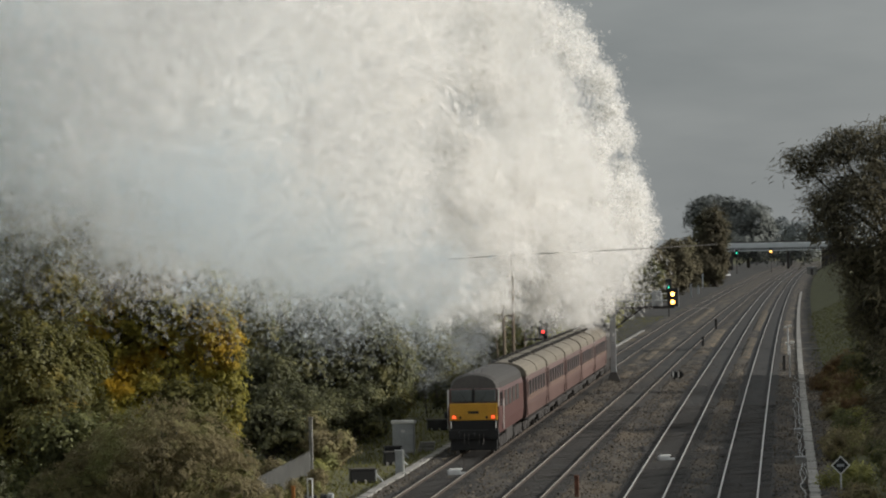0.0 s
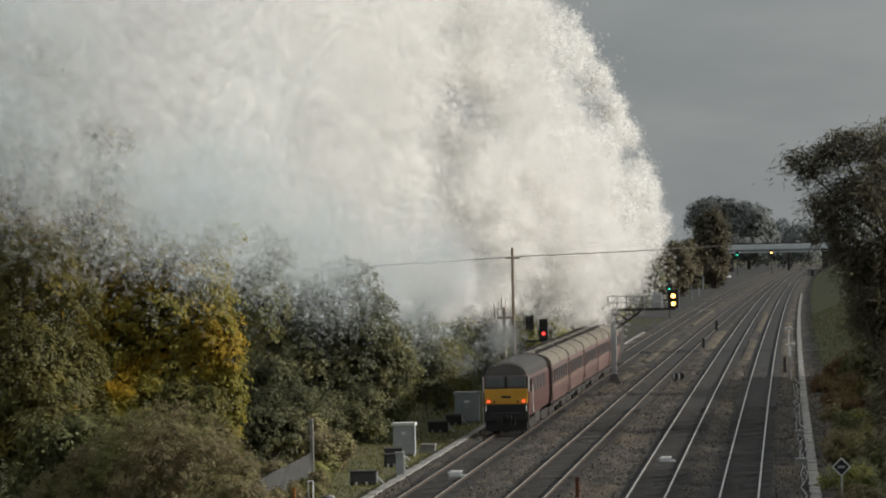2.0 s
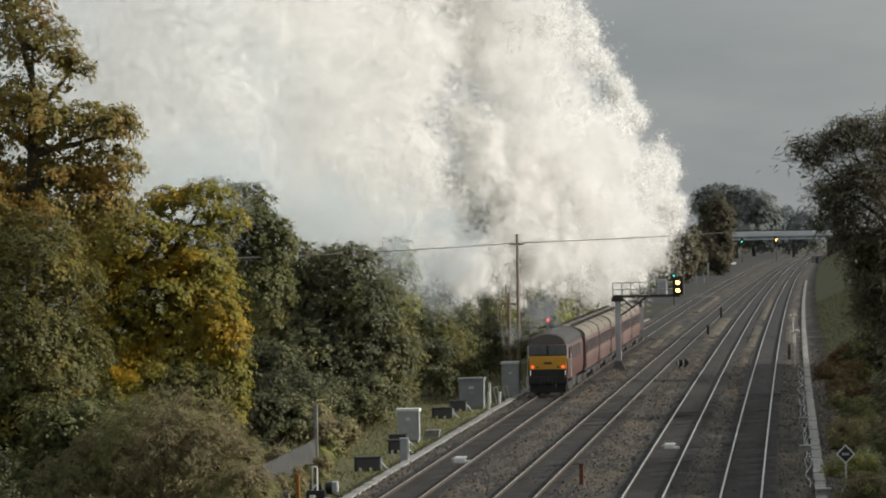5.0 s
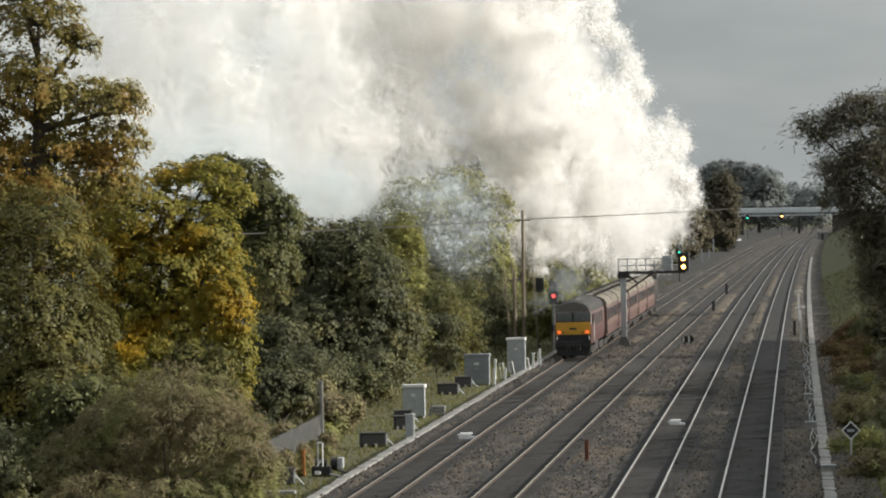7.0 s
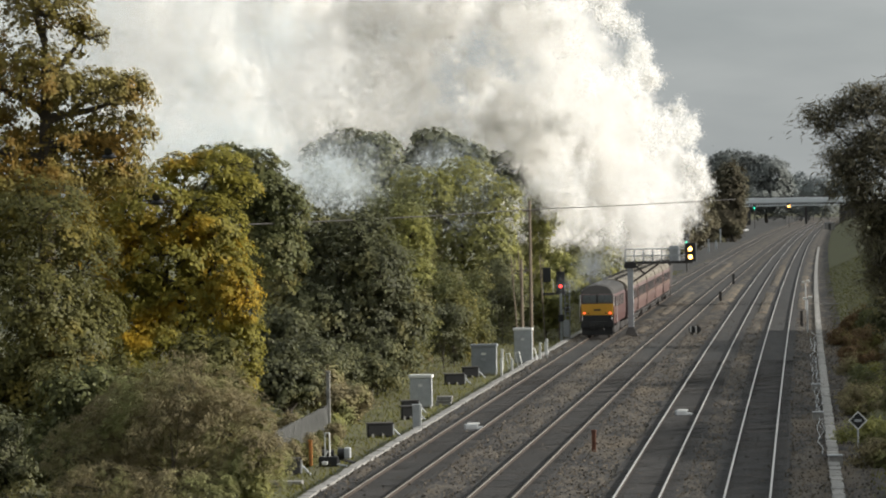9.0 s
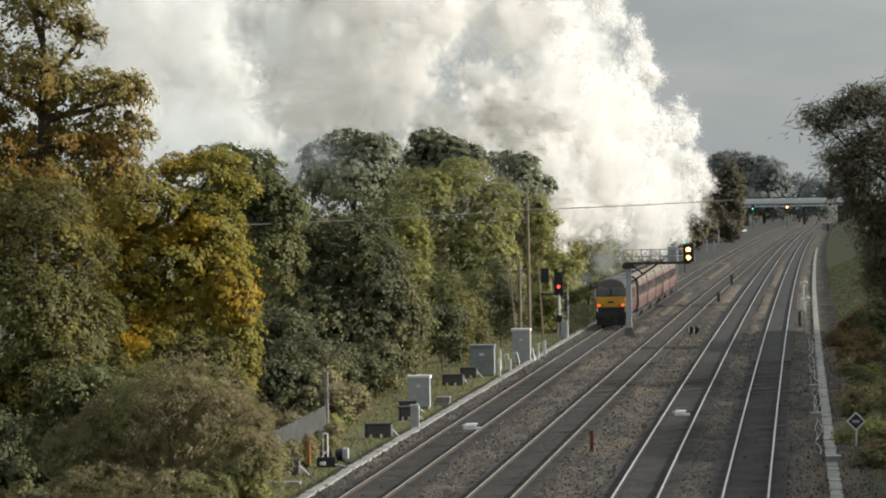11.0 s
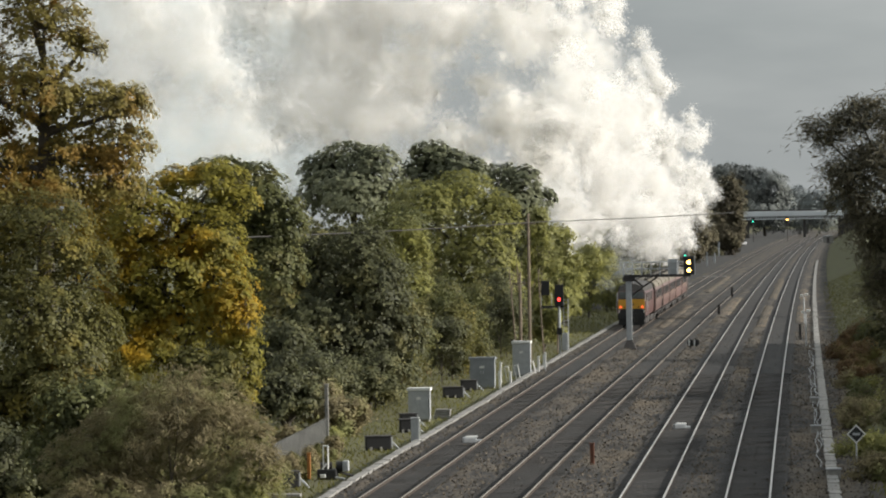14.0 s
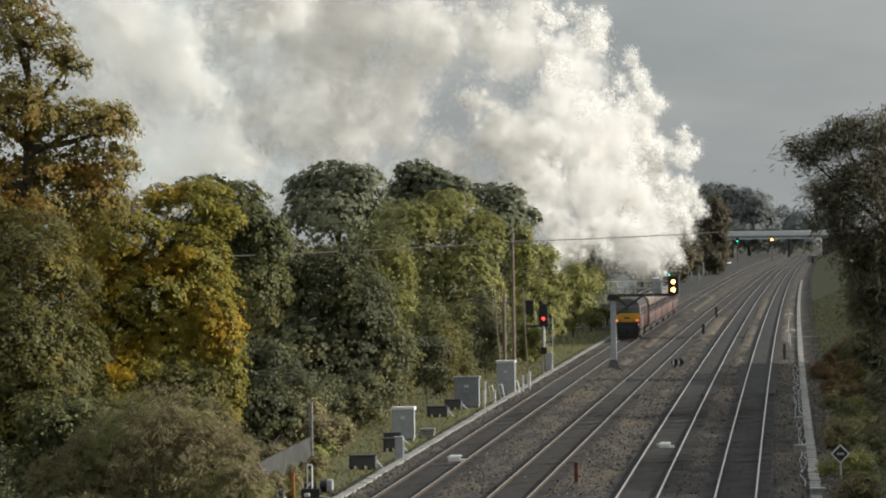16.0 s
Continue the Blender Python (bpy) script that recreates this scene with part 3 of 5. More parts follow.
for i, (x, y, h, r) in enumerate([(-21.8, 385, 11.6, 2.5), (-23.4, 400, 11.0, 2.6), (-20.9, 412, 9.6, 2.3), (-19.9, 436, 8.0, 2.2), (-19.2, 462, 6.4, 2.0), (-18.6, 490, 5.0, 1.9), (-18.4, 330, 4.6, 1.5), (-18.6, 350, 5.6, 1.7), (-19.0, 372, 6.6, 1.9)]):
    tree("light green young tree along the line", (x, y), h, r, 0.0, M["lime_leaf"], 9000, 0.14, 14, 340 + i, trunk=0.12, lobe=0.40)
tree("dark hedge tree along the line", (-20.5, 540), 9.6, 3.8, 0.5, M["green_leaf"], 12000, 0.2, 18, 29, lobe=0.36)
tree("dark hedge tree along the line", (-20.5, 640), 11.5, 4.6, 0.5, M["dark_leaf"], 12000, 0.22, 18, 30, lobe=0.36)
broad_tree("brown-green trees beside the far tracks", (-13.5, 1050), M["far_leaf"], 50000, 0.24, 0.5, 140,
           [(-1.1, 13.2, 4.3, 5.9), (-3.7, 7.6, 4.0, 5.6), (-7.5, 3.4, 4.3, 3.7), (0.7, 8.2, 2.1, 5.6), (-1.8, 5.0, 4.3, 4.0), (-10.8, 1.4, 3.5, 2.9), (0.6, 4.9, 1.9, 3.2), (-9.5, 0.0, 3.5, 2.1), (-5.8, 0.8, 3.5, 2.4), (-2.6, 2.0, 3.5, 2.7), (0.3, 3.3, 2.1, 2.4)], spray=0.8, fill=0.4)
# the grey of these crowns is haze carried by the material
broad_tree("rounded trees behind the road bridge, greyed by haze in their colour", (-11.1, 1880), M["hazy_leaf"], 44000, 0.42, 0.8, 141,
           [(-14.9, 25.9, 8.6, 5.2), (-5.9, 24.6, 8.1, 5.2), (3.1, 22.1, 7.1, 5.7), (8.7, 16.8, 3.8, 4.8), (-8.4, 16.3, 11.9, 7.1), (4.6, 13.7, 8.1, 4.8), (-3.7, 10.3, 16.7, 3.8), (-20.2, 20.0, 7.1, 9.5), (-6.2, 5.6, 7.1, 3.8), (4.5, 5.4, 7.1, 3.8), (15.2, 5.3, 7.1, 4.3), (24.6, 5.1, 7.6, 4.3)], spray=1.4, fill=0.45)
# farthest wood; its paleness is haze in the leaf colour
broad_tree("distant wood on the skyline, coloured pale as by haze", (12.6, 3000), M["hazed_wood"], 14000, 0.8, 0.8, 142,
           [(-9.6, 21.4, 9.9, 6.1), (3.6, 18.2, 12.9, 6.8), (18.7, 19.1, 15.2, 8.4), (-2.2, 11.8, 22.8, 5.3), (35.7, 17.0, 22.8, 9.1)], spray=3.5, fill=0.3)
for i, (x, y, h, r) in enumerate([(-20.5, 760, 10, 4.0), (-19.5, 850, 11, 4.4), (-20, 940, 13, 4.6)]):
    tree("dark tree far along the line", (x, y), h, r, 0.0, M["far_leaf"], 9000, 0.3, 26, 40 + i, lobe=0.38)
for i in range(28):
    r_ = random.Random(500 + i)
    y = 218 + i * 4.6
    x = -21.9 - 2.6 * r_.random() + (y - 186) * 0.012
    tree("tangled green undergrowth at the foot of the trees", (x, y), 2.4 + 2.4 * r_.random() + (1.6 if y > 235 else 0), 1.6 + 0.5 * r_.random(), -0.2, M[r_.choice(["green_leaf", "dark_leaf", "dark_leaf", "mixed"])], 5000, 0.10, 10, 300 + i, "undergrowth", "shrub", 0.05, 0.45)
for i in range(7):
    r_ = random.Random(650 + i)
    tree("dark leafy scrub at the edge of the wood", (-29.5 + i * 1.1, 152 + 5 * r_.random()), 2.6 + 1.5 * r_.random(), 1.5, -0.2, M[r_.choice(["green_leaf", "dark_leaf"])], 6000, 0.09, 9, 350 + i, "undergrowth", "shrub", 0.05, 0.45)
for i in range(9):
    r_ = random.Random(600 + i)
    tree("tangled green undergrowth at the foot of the trees", (-32 + i * 1.35, 163 + 4 * r_.random()), 4 + 2.0 * r_.random(), 1.7, -0.2, M[r_.choice(["mixed", "gold", "oak", "mixed"])], 9000, 0.11, 12, 330 + i, "undergrowth", "shrub", 0.05, 0.45)
# scrub in front of the oaks
broad_tree("dense dome of twiggy olive-brown scrub beside the line", (-20.4, 146), M["twig"], 80000, 0.075, 0.10, 170,
           [(0.0, 3.2, 2.4, 1.95), (-1.7, 2.5, 1.7, 1.7), (1.7, 2.5, 1.5, 1.7), (-3.2, 1.8, 1.5, 1.3), (2.8, 1.5, 1.1, 1.1), (-0.2, 1.2, 2.8, 1.1), (0.2, 0.7, 2.2, 0.8), (-2.4, 0.8, 1.8, 0.9), (2.0, 0.8, 1.5, 0.8)], "shrub", "shrub", slim=0.22, spray=0.26, droop=True, fill=0.15)
tree("yellow-green shrub beside the line", (-17.9, 146), 2.4, 1.1, 0.0, M["lime_leaf"], 9000, 0.07, 16, 72, "shrub", "shrub", 0.06, 0.42)
tree("dark leafy shrub beside the line", (-24.2, 150), 5.6, 1.9, 0.2, M["green_leaf"], 14000, 0.09, 16, 73, "shrub", "shrub", 0.08, 0.42)
for i, (y, h) in enumerate([(160, 1.3), (164, 1.2), (168, 1.1), (172, 1.0), (176, 1.1), (180, 0.9), (185, 1.0)]):
    tree("yellow-green bramble growing over the foot of the fence", (-19.15 - 0.1 * (i % 2), y), h, 0.65, -0.2, M["mixed" if i % 2 else "twig"], 3500, 0.06, 10, 380 + i, "bramble", "shrub", 0.02, 0.42, slim=0.35)
tree("low bramble beside the fence", (-20.9, 184), 1.3, 1.0, -0.2, M["twig"], 5000, 0.08, 10, 76, "bramble", "shrub", 0.05, 0.42)
tree("low bramble beside the fence", (-20.5, 194), 0.9, 0.9, -0.2, M["lime_leaf"], 4000, 0.08, 10, 77, "bramble", "shrub", 0.05, 0.42)
tree("dark tree deep in the wood", (-33.0, 262), 9.5, 3.6, -0.3, M["dark_leaf"], 12000, 0.13, 16, 78, lobe=0.4)
tree("dark tree deep in the wood", (-28.8, 240), 6.5, 2.8, -0.3, M["dark_leaf"], 12000, 0.12, 16, 79, lobe=0.4)
tree("dark tree deep in the wood", (-26.4, 228), 5.6, 2.2, -0.3, M["dark_leaf"], 9000, 0.12, 14, 88, lobe=0.4)
tree("dark tree deep in the wood", (-24.2, 212), 3.4, 1.8, -0.3, M["dark_leaf"], 8000, 0.11, 14, 89, lobe=0.4)
tree("low bramble beside the fence", (-20.9, 205), 1.9, 1.3, 0.0, M["twig"], 7000, 0.08, 12, 74, "bramble", "shrub", 0.05, 0.42)
tree("low bramble beside the fence", (-23.0, 214), 2.2, 1.6, 0.0, M["twig"], 7000, 0.08, 12, 75, "bramble", "shrub", 0.05, 0.42)
tree("rust-red dying shrub at the edge of the wood", (-22.4, 262), 1.9, 0.9, -0.1, M["bracken"], 5000, 0.09, 10, 91, "shrub", "shrub", 0.04, 0.42)
# the bank on the other side
broad_tree("dark willow with long narrow leaves leaning over the bank", (2.9, 96), M["willow_leaf"], 40000, 0.085, 0.12, 180,
           [(-2.15, 11.6, 0.55, 0.5), (-1.4, 11.95, 0.6, 0.5), (-0.6, 12.1, 0.65, 0.55), (-1.65, 10.6, 0.65, 0.75), (-0.8, 10.8, 0.9, 0.85), (-1.2, 9.5, 0.65, 0.85), (-0.3, 9.3, 0.9, 1.1), (-0.8, 8.1, 0.55, 0.75), (0.3, 11.4, 0.8, 1.1), (0.0, 7.6, 0.8, 1.0), (0.5, 9.6, 0.9, 1.4), (-0.2, 6.2, 0.8, 0.9)], slim=0.2, spray=0.40, droop=True, z0=-0.3, fill=0.4)
for i in range(30):
    r_ = random.Random(700 + i)
    y = 165 + i * 5.4
    x = 2.0 + 2.6 * r_.random() + y * 0.003
    brown = y > 240 and r_.random() < 0.7
    h = 0.8 + 0.9 * r_.random()
    tree("rust-brown dying bracken on the bank" if brown else "yellow-green bramble on the bank", (x, y), h, 0.7 + 0.6 * r_.random(), -0.2, M["bracken" if brown else r_.choice(["lime_leaf", "green_leaf", "twig"])], 3500, 0.08, 9, 360 + i, "bracken" if brown else "bramble", "bracken" if brown else "shrub", 0.02, 0.42, slim=0.35)
tree("dark leafy bush on the bank", (6.0, 240), 5.0, 2.0, 0.0, M["dark_leaf"], 12000, 0.1, 18, 85, "bush", "shrub", 0.08, 0.4)
tree("dark leafy bush on the bank", (6.8, 300), 6.5, 2.4, 0.0, M["dark_leaf"], 12000, 0.11, 18, 86, "bush", "shrub", 0.08, 0.4)
tree("dark leafy bush on the bank", (9.5, 420), 7.5, 3.4, 0.0, M["dark_leaf"], 12000, 0.14, 18, 87, "bush", "shrub", 0.08, 0.4)


# ------------------------------------------------------------------ signals and lineside equipment
def signal_head(parent, x, y, z, lamps, w=0.42, h=1.2, board=True):
    """A colour-light head: backboard, case, hoods and lenses. lamps: (height in the head, material)."""
    hd = part("signal_head", box(B(), x - w / 2, x + w / 2, y, y + 0.22, z, z + h, 0.03), M["black"], parent, "black colour-light signal head")
    for dz, m in lamps:
        bm = B()
        rod(bm, (x, y - 0.02, z + dz), (x, y + 0.02, z + dz), 0.15 if m == "amber" else 0.12, seg=18)
        part("lens", bm, M[m], hd, "lit " + {"amber": "amber", "red_l": "red", "green": "green"}[m] + " lens")
        bm = B()
        for i in range(9):
            a0, a1 = math.pi * i / 9, math.pi * (i + 1) / 9
            v = [bm.verts.new((x + 0.185 * math.cos(a), yy, z + dz + 0.185 * math.sin(a))) for a, yy in ((a0, y + 0.01), (a1, y + 0.01), (a1, y - 0.2), (a0, y - 0.2))]
            bm.faces.new(v)
        bmesh.ops.solidify(bm, geom=bm.faces[:], thickness=0.008)
        part("hood", bm, M["black"], hd)
    return hd


def cantilever():
    t = thing("cantilever_signal", "grey steel cantilever signal gantry with two amber lights", "railway signal", pose(-12.0, 328.3, -0.2))
    part("post", box(B(), -0.21, 0.21, -0.15, 0.15, 0.35, 5.25, 0.02), M["galv"], t)
    bm = B()
    bmesh.ops.create_cone(bm, cap_ends=True, segments=4, radius1=0.75, radius2=0.30, depth=0.75, matrix=Matrix.Translation((0, 0, 0.30)) @ Matrix.Rotation(math.pi / 4, 4, "Z"))
    part("foundation", bm, M["dark"], t)
    part("cap", box(B(), -0.45, 0.45, -0.3, 0.3, 5.0, 5.35, 0.04), M["dark"], t)
    part("boom", box(B(), -0.35, 4.6, -0.35, 0.35, 5.30, 5.50, 0.02), M["dark"], t)
    part("brace", rod(B(), (0.15, 0, 3.95), (2.1, 0, 5.3), 0.07), M["dark"], t)
    part("brace", rod(B(), (0.25, 0, 5.3), (1.05, 0, 4.6), 0.06), M["dark"], t)
    for i in range(7):
        x = -0.35 + 4.0 * i / 6
        for y in (-0.4, 0.4):
            part("handrail_post", rod(B(), (x, y, 5.45), (x, y, 6.4), 0.036, seg=6), M["galv"], t)
    for y in (-0.4, 0.4):
        for z in (5.9, 6.4):
            part("handrail", rod(B(), (-0.35, y, z), (4.05, y, z), 0.034, seg=6), M["galv"], t)
    for z in (5.9, 6.4):
        part("handrail", rod(B(), (-0.35, -0.4, z), (-0.35, 0.4, z), 0.034, seg=6), M["galv"], t)
    part("equipment_box", box(B(), 2.9, 3.6, -0.1, 0.4, 5.5, 6.6, 0.03), M["galv"], t)
    signal_head(t, 4.45, -0.5, 5.45, [(0.32, "amber"), (0.90, "amber")], 0.78, 1.35)
    part("backboard_edge", box(B(), 4.86, 4.92, -0.42, -0.38, 5.45, 6.8), M["galv"], t)
    for z in np.arange(0.8, 5.0, 0.3):
        part("ladder_rung", rod(B(), (-0.2, 0.32, z), (0.2, 0.32, z), 0.02, seg=5), M["galv"], t)


def post_signal():
    t = thing("post_signal", "lineside signal post with two heads showing red", "railway signal", pose(-16.75, 320.7, -0.25))
    part("post", rod(B(), (0, 0, 0), (0, 0, 4.2), 0.09), M["galv"], t)
    part("ladder_stile", rod(B(), (0.28, 0.3, 0), (0.28, 0.3, 4.0), 0.03, seg=6), M["galv"], t)
    part("ladder_stile", rod(B(), (0.62, 0.3, 0), (0.62, 0.3, 4.0), 0.03, seg=6), M["galv"], t)
    for z in np.arange(0.3, 4.0, 0.3):
        part("ladder_rung", rod(B(), (0.28, 0.3, z), (0.62, 0.3, z), 0.02, seg=5), M["galv"], t)
    part("bracket", box(B(), -1.3, 0.35, -0.06, 0.06, 3.35, 3.5), M["dark"], t)
    part("platform", box(B(), -1.3, -0.5, -0.3, 0.3, 3.3, 3.36), M["dark"], t)
    for x in (-1.28, -0.55):
        part("handrail_post", rod(B(), (x, 0.28, 3.36), (x, 0.28, 4.4), 0.025, seg=6), M["galv"], t)
    part("handrail", rod(B(), (-1.28, 0.28, 4.4), (-0.55, 0.28, 4.4), 0.025, seg=6), M["galv"], t)
    signal_head(t, 0.0, -0.2, 3.45, [(0.5, "red_l")], 0.62, 1.55)
    signal_head(t, -0.98, -0.2, 4.25, [], 0.58, 1.05)
    part("telephone_box", box(B(), -0.2, 0.2, -0.25, 0.0, 1.4, 1.9, 0.02), M["black"], t)
    part("telephone_box", box(B(), 0.15, 0.6, -0.25, 0.0, 0.3, 1.5, 0.03), M["galv"], t)


def cabinet(x, y, w, d, h, lid, label):
    t = thing("relay_cabinet", label, "equipment cabinet", pose(x, y, -0.35, 0, 0, -3), "lineside cabinets")
    part("body", box(B(), -w / 2, w / 2, -d / 2, d / 2, 0.12, h - 0.08, 0.015), M["galv" if lid else "grey"], t)
    part("plinth", box(B(), -w / 2 + 0.04, w / 2 - 0.04, -d / 2 + 0.04, d / 2 - 0.04, -0.1, 0.13), M["concrete"], t)
    part("roof", box(B(), -w / 2 - 0.06, w / 2 + 0.06, -d / 2 - 0.06, d / 2 + 0.06, h - 0.085, h + 0.07, 0.02), M["white" if lid else "grey"], t)
    for s in (-1, 1):
        dr = part("door", box(B(), min(0, s * (w / 2 - 0.04)) + 0.006, max(0, s * (w / 2 - 0.04)) - 0.006, -d / 2 - 0.022, -d / 2 + 0.01, 0.2, h - 0.14, 0.006), M["galv" if lid else "grey"], t)
        part("handle", box(B(), s * 0.07 - 0.02, s * 0.07 + 0.02, -d / 2 - 0.055, -d / 2 - 0.02, h * 0.5, h * 0.5 + 0.16), M["galv"], dr)
    part("label_plate", box(B(), -w * 0.1, w * 0.1, -d / 2 - 0.03, -d / 2 - 0.02, h * 0.68, h * 0.68 + 0.14), M["white"], t)
    # strip on the sunward edge; white on lidless cabinets to paint the sunlit side
    part("sunward_edge", box(B(), w / 2 - 0.01, w / 2 + 0.025, -d / 2 - 0.03, -d / 2 + 0.02, 0.12, h - 0.08), M["white" if not lid else "grey"], t)


cantilever()
post_signal()
cabinet(-18.45, 219.5, 1.05, 0.6, 1.62, True, "grey steel lineside cabinet with a pale lid")
cabinet(-18.15, 260.4, 1.45, 0.6, 1.8, False, "wide grey steel lineside cabinet with its sunlit edge painted white")
cabinet(-16.95, 278.6, 1.1, 0.7, 2.2, True, "tall grey steel lineside cabinet with a white roof")


def marker_post(x, y, h, w, m, label, name="marker_post", cap=None):
    t = thing(name, label, "post", pose(x, y, -0.3))
    part("shaft", box(B(), -w / 2, w / 2, -w / 2, w / 2, 0, h, min(0.02, w / 6)), M[m], t)
    part("cap", box(B(), -w * 0.6, w * 0.6, -w * 0.6, w * 0.6, h, h + 0.06, 0.01), M[cap or m], t)
    return t


t = marker_post(-16.75, 196.5, 1.15, 0.32, "galv", "grey location case with a white edge beside the trough", "location_case")
part("white_edge", box(B(), 0.17, 0.24, -0.2, -0.1, 0.05, 1.2), M["white"], t)
marker_post(-8.0, 176.4, 0.95, 0.17, "rusty", "rusty iron stump in the ballast", "iron_stump")
marker_post(-7.1, 431.6, 1.1, 0.26, "dark", "dark marker post between the tracks")
marker_post(-7.0, 520.0, 1.3, 0.28, "dark", "dark marker post between the tracks")
marker_post(0.55, 345.0, 1.3, 0.22, "dark", "dark post beside the outer track")


def ground_signal(x, y):
    t = thing("ground_signal", "pair of small black and white shunting discs", "railway signal", pose(x, y, -0.3))
    for dx in (-0.28, 0.12):
        bm = B()
        rod(bm, (dx, 0, 0.45), (dx, 0.10, 0.45), 0.26, seg=16)
        d = part("disc", bm, M["black"], t)
        part("stripe", box(B(), dx - 0.16, dx - 0.05, -0.02, 0.0, 0.25, 0.66), M["white"], d)
        part("foot", box(B(), dx - 0.07, dx + 0.07, 0, 0.12, 0, 0.3), M["dark"], t)


ground_signal(-7.3, 330.6)


def track_box(x, y, s, label):
    t = thing("track_box", label, "track equipment", pose(x, y, -0.14, 0, 0, 8))
    part("case", box(B(), -0.33 * s, 0.20 * s, -0.3, 0.3, 0.0, 0.22 * s, 0.04), M["galv"], t)
    part("lid", box(B(), -0.22 * s, 0.26 * s, -0.2, 0.2, 0.22 * s, 0.27 * s, 0.02), M["white"], t)
    part("pedestal", box(B(), 0.2 * s, 0.42 * s, -0.25, 0.15, 0.0, 0.12 * s, 0.02), M["galv"], t)


track_box(-14.1, 194.4, 1.1, "pale metal magnet box between the rails")
track_box(-5.2, 204.8, 1.0, "pale metal magnet box between the rails")


def diamond_sign(x, y):
    t = thing("diamond_sign", "dark diamond lineside sign with a pale border on a post", "sign", pose(x, y, -0.35))
    part("post", rod(B(), (0, 0, 0), (0, 0, 1.1), 0.035), M["galv"], t)
    m = Matrix.Translation((0, -0.04, 1.38)) @ Matrix.Rotation(math.pi / 4, 4, "Y")
    bm = B()
    box(bm, -0.265, 0.265, -0.012, 0.012, -0.265, 0.265)
    bm.transform(m)
    bd = part("board", bm, M["white"], t)
    bm = B()
    box(bm, -0.215, 0.215, -0.02, -0.013, -0.215, 0.215)
    bm.transform(m)
    part("face", bm, M["black"], bd)
    part("number_bar", box(B(), -0.14, 0.14, -0.07, -0.062, 1.33, 1.43), M["galv"], bd)


diamond_sign(2.4, 174.5)


def trough(x0, y0, y1, w, label, step=1.0, jitter=0.03):
    """A run of concrete cable trough lids, each a loose slab."""
    rng = random.Random(int(abs(x0) * 10))
    t = thing("cable_trough", label, "cable trough", None, "", "structure")
    me = mesh_of("lid", box(B(), -w / 2, w / 2, -step / 2 + 0.012, step / 2 - 0.012, -0.03, 0.05, 0.012), M["concrete"])
    y, n = y0, 0
    rest = B()
    while y < y1:
        if n < 290:
            ob = new("lid", me)
            ob.parent = t
            ob.matrix_basis = pose(bend(x0, y) + rng.uniform(-jitter, jitter), y, -0.12 + rng.uniform(-0.015, 0.02), rng.uniform(-0.4, 0.4), rng.uniform(-1.5, 1.5), rng.uniform(-0.9, 0.9))
        else:
            box(rest, bend(x0, y) - w / 2, bend(x0, y) + w / 2, y - step / 2 + 0.02, y + step / 2 - 0.02, -0.17, -0.08)
        y += step
        n += 1
    ob = part("far_lids", rest, M["concrete"], t)
    ob["kind"] = "stuff"


trough(-16.75, 120, 520, 0.36, "pale concrete cable trough along the track edge")
trough(1.25, 120, 900, 0.42, "pale concrete cable trough with loose cables beside the outer track", 1.2, 0.03)


# ------------------------------------------------------------------ road bridge, far signals, wire, fence
def road_bridge(y):
    t = thing("road_bridge", "pale steel road bridge on dark abutments across the line", "bridge", pose(bend(0, y), y, 0))
    part("parapet", box(B(), -34, 6, -0.3, 0.3, 8.2, 10.1, 0.05), M["deck"], t)
    part("parapet", box(B(), -34, 6, 9.0, 9.6, 8.2, 10.6, 0.05), M["dark"], t)
    part("girder", box(B(), -34, 6, -0.1, 9.4, 7.0, 8.2), M["dark"], t)
    for i in range(40):
        part("stiffener", box(B(), -33.5 + i, -33.2 + i, -0.5, -0.3, 7.2, 10.0), M["deck"], t)
    part("lower_flange", box(B(), -34, 6, -0.45, 0.0, 6.9, 7.2), M["deck"], t)
    part("abutment", box(B(), -46, -31, 0.4, 9, -0.5, 8.2), M["dark"], t)
    part("abutment", box(B(), 3.5, 22, 0.4, 9, -0.5, 8.2), M["dark"], t)
    part("pier", box(B(), -10, -9, 1, 8, -0.5, 7.0), M["dark"], t)


road_bridge(1740)


def far_signal(x, y, z, lamp):
    t = thing("distant_signal", "small distant signal showing a " + {"green": "green", "amber": "yellow"}[lamp] + " light", "railway signal", pose(x, y, 0))
    part("post", rod(B(), (0, 0.2, -0.3), (0, 0.2, z + 0.2), 0.12), M["dark"], t)
    hd = part("signal_head", box(B(), -0.4, 0.4, 0.0, 0.3, z - 0.6, z + 1.2, 0.04), M["black"], t)
    part("lens", rod(B(), (0, -0.05, z), (0, 0.02, z), 0.28 if y > 900 else 0.14, seg=12), M[lamp], hd)


far_signal(-14.8, 620, 3.9, "green")
far_signal(-12.8, 1500, 6.7, "green")
far_signal(-1.3, 1500, 7.1, "amber")


def pole(x, y, h, label="weathered timber pole among the trees"):
    t = thing("timber_pole", label, "pole", pose(x, y, -0.3))
    part("shaft", rod(B(), (0, 0, 0), (0, 0, h), 0.13, 0.09), M["wood"], t)
    part("crossarm", box(B(), -0.5, 0.5, -0.05, 0.05, h - 0.75, h - 0.65), M["wood"], t)


pole(-17.8, 302, 10.2)
pole(-18.3, 300, 6.2, "thin leaning timber pole among the trees")


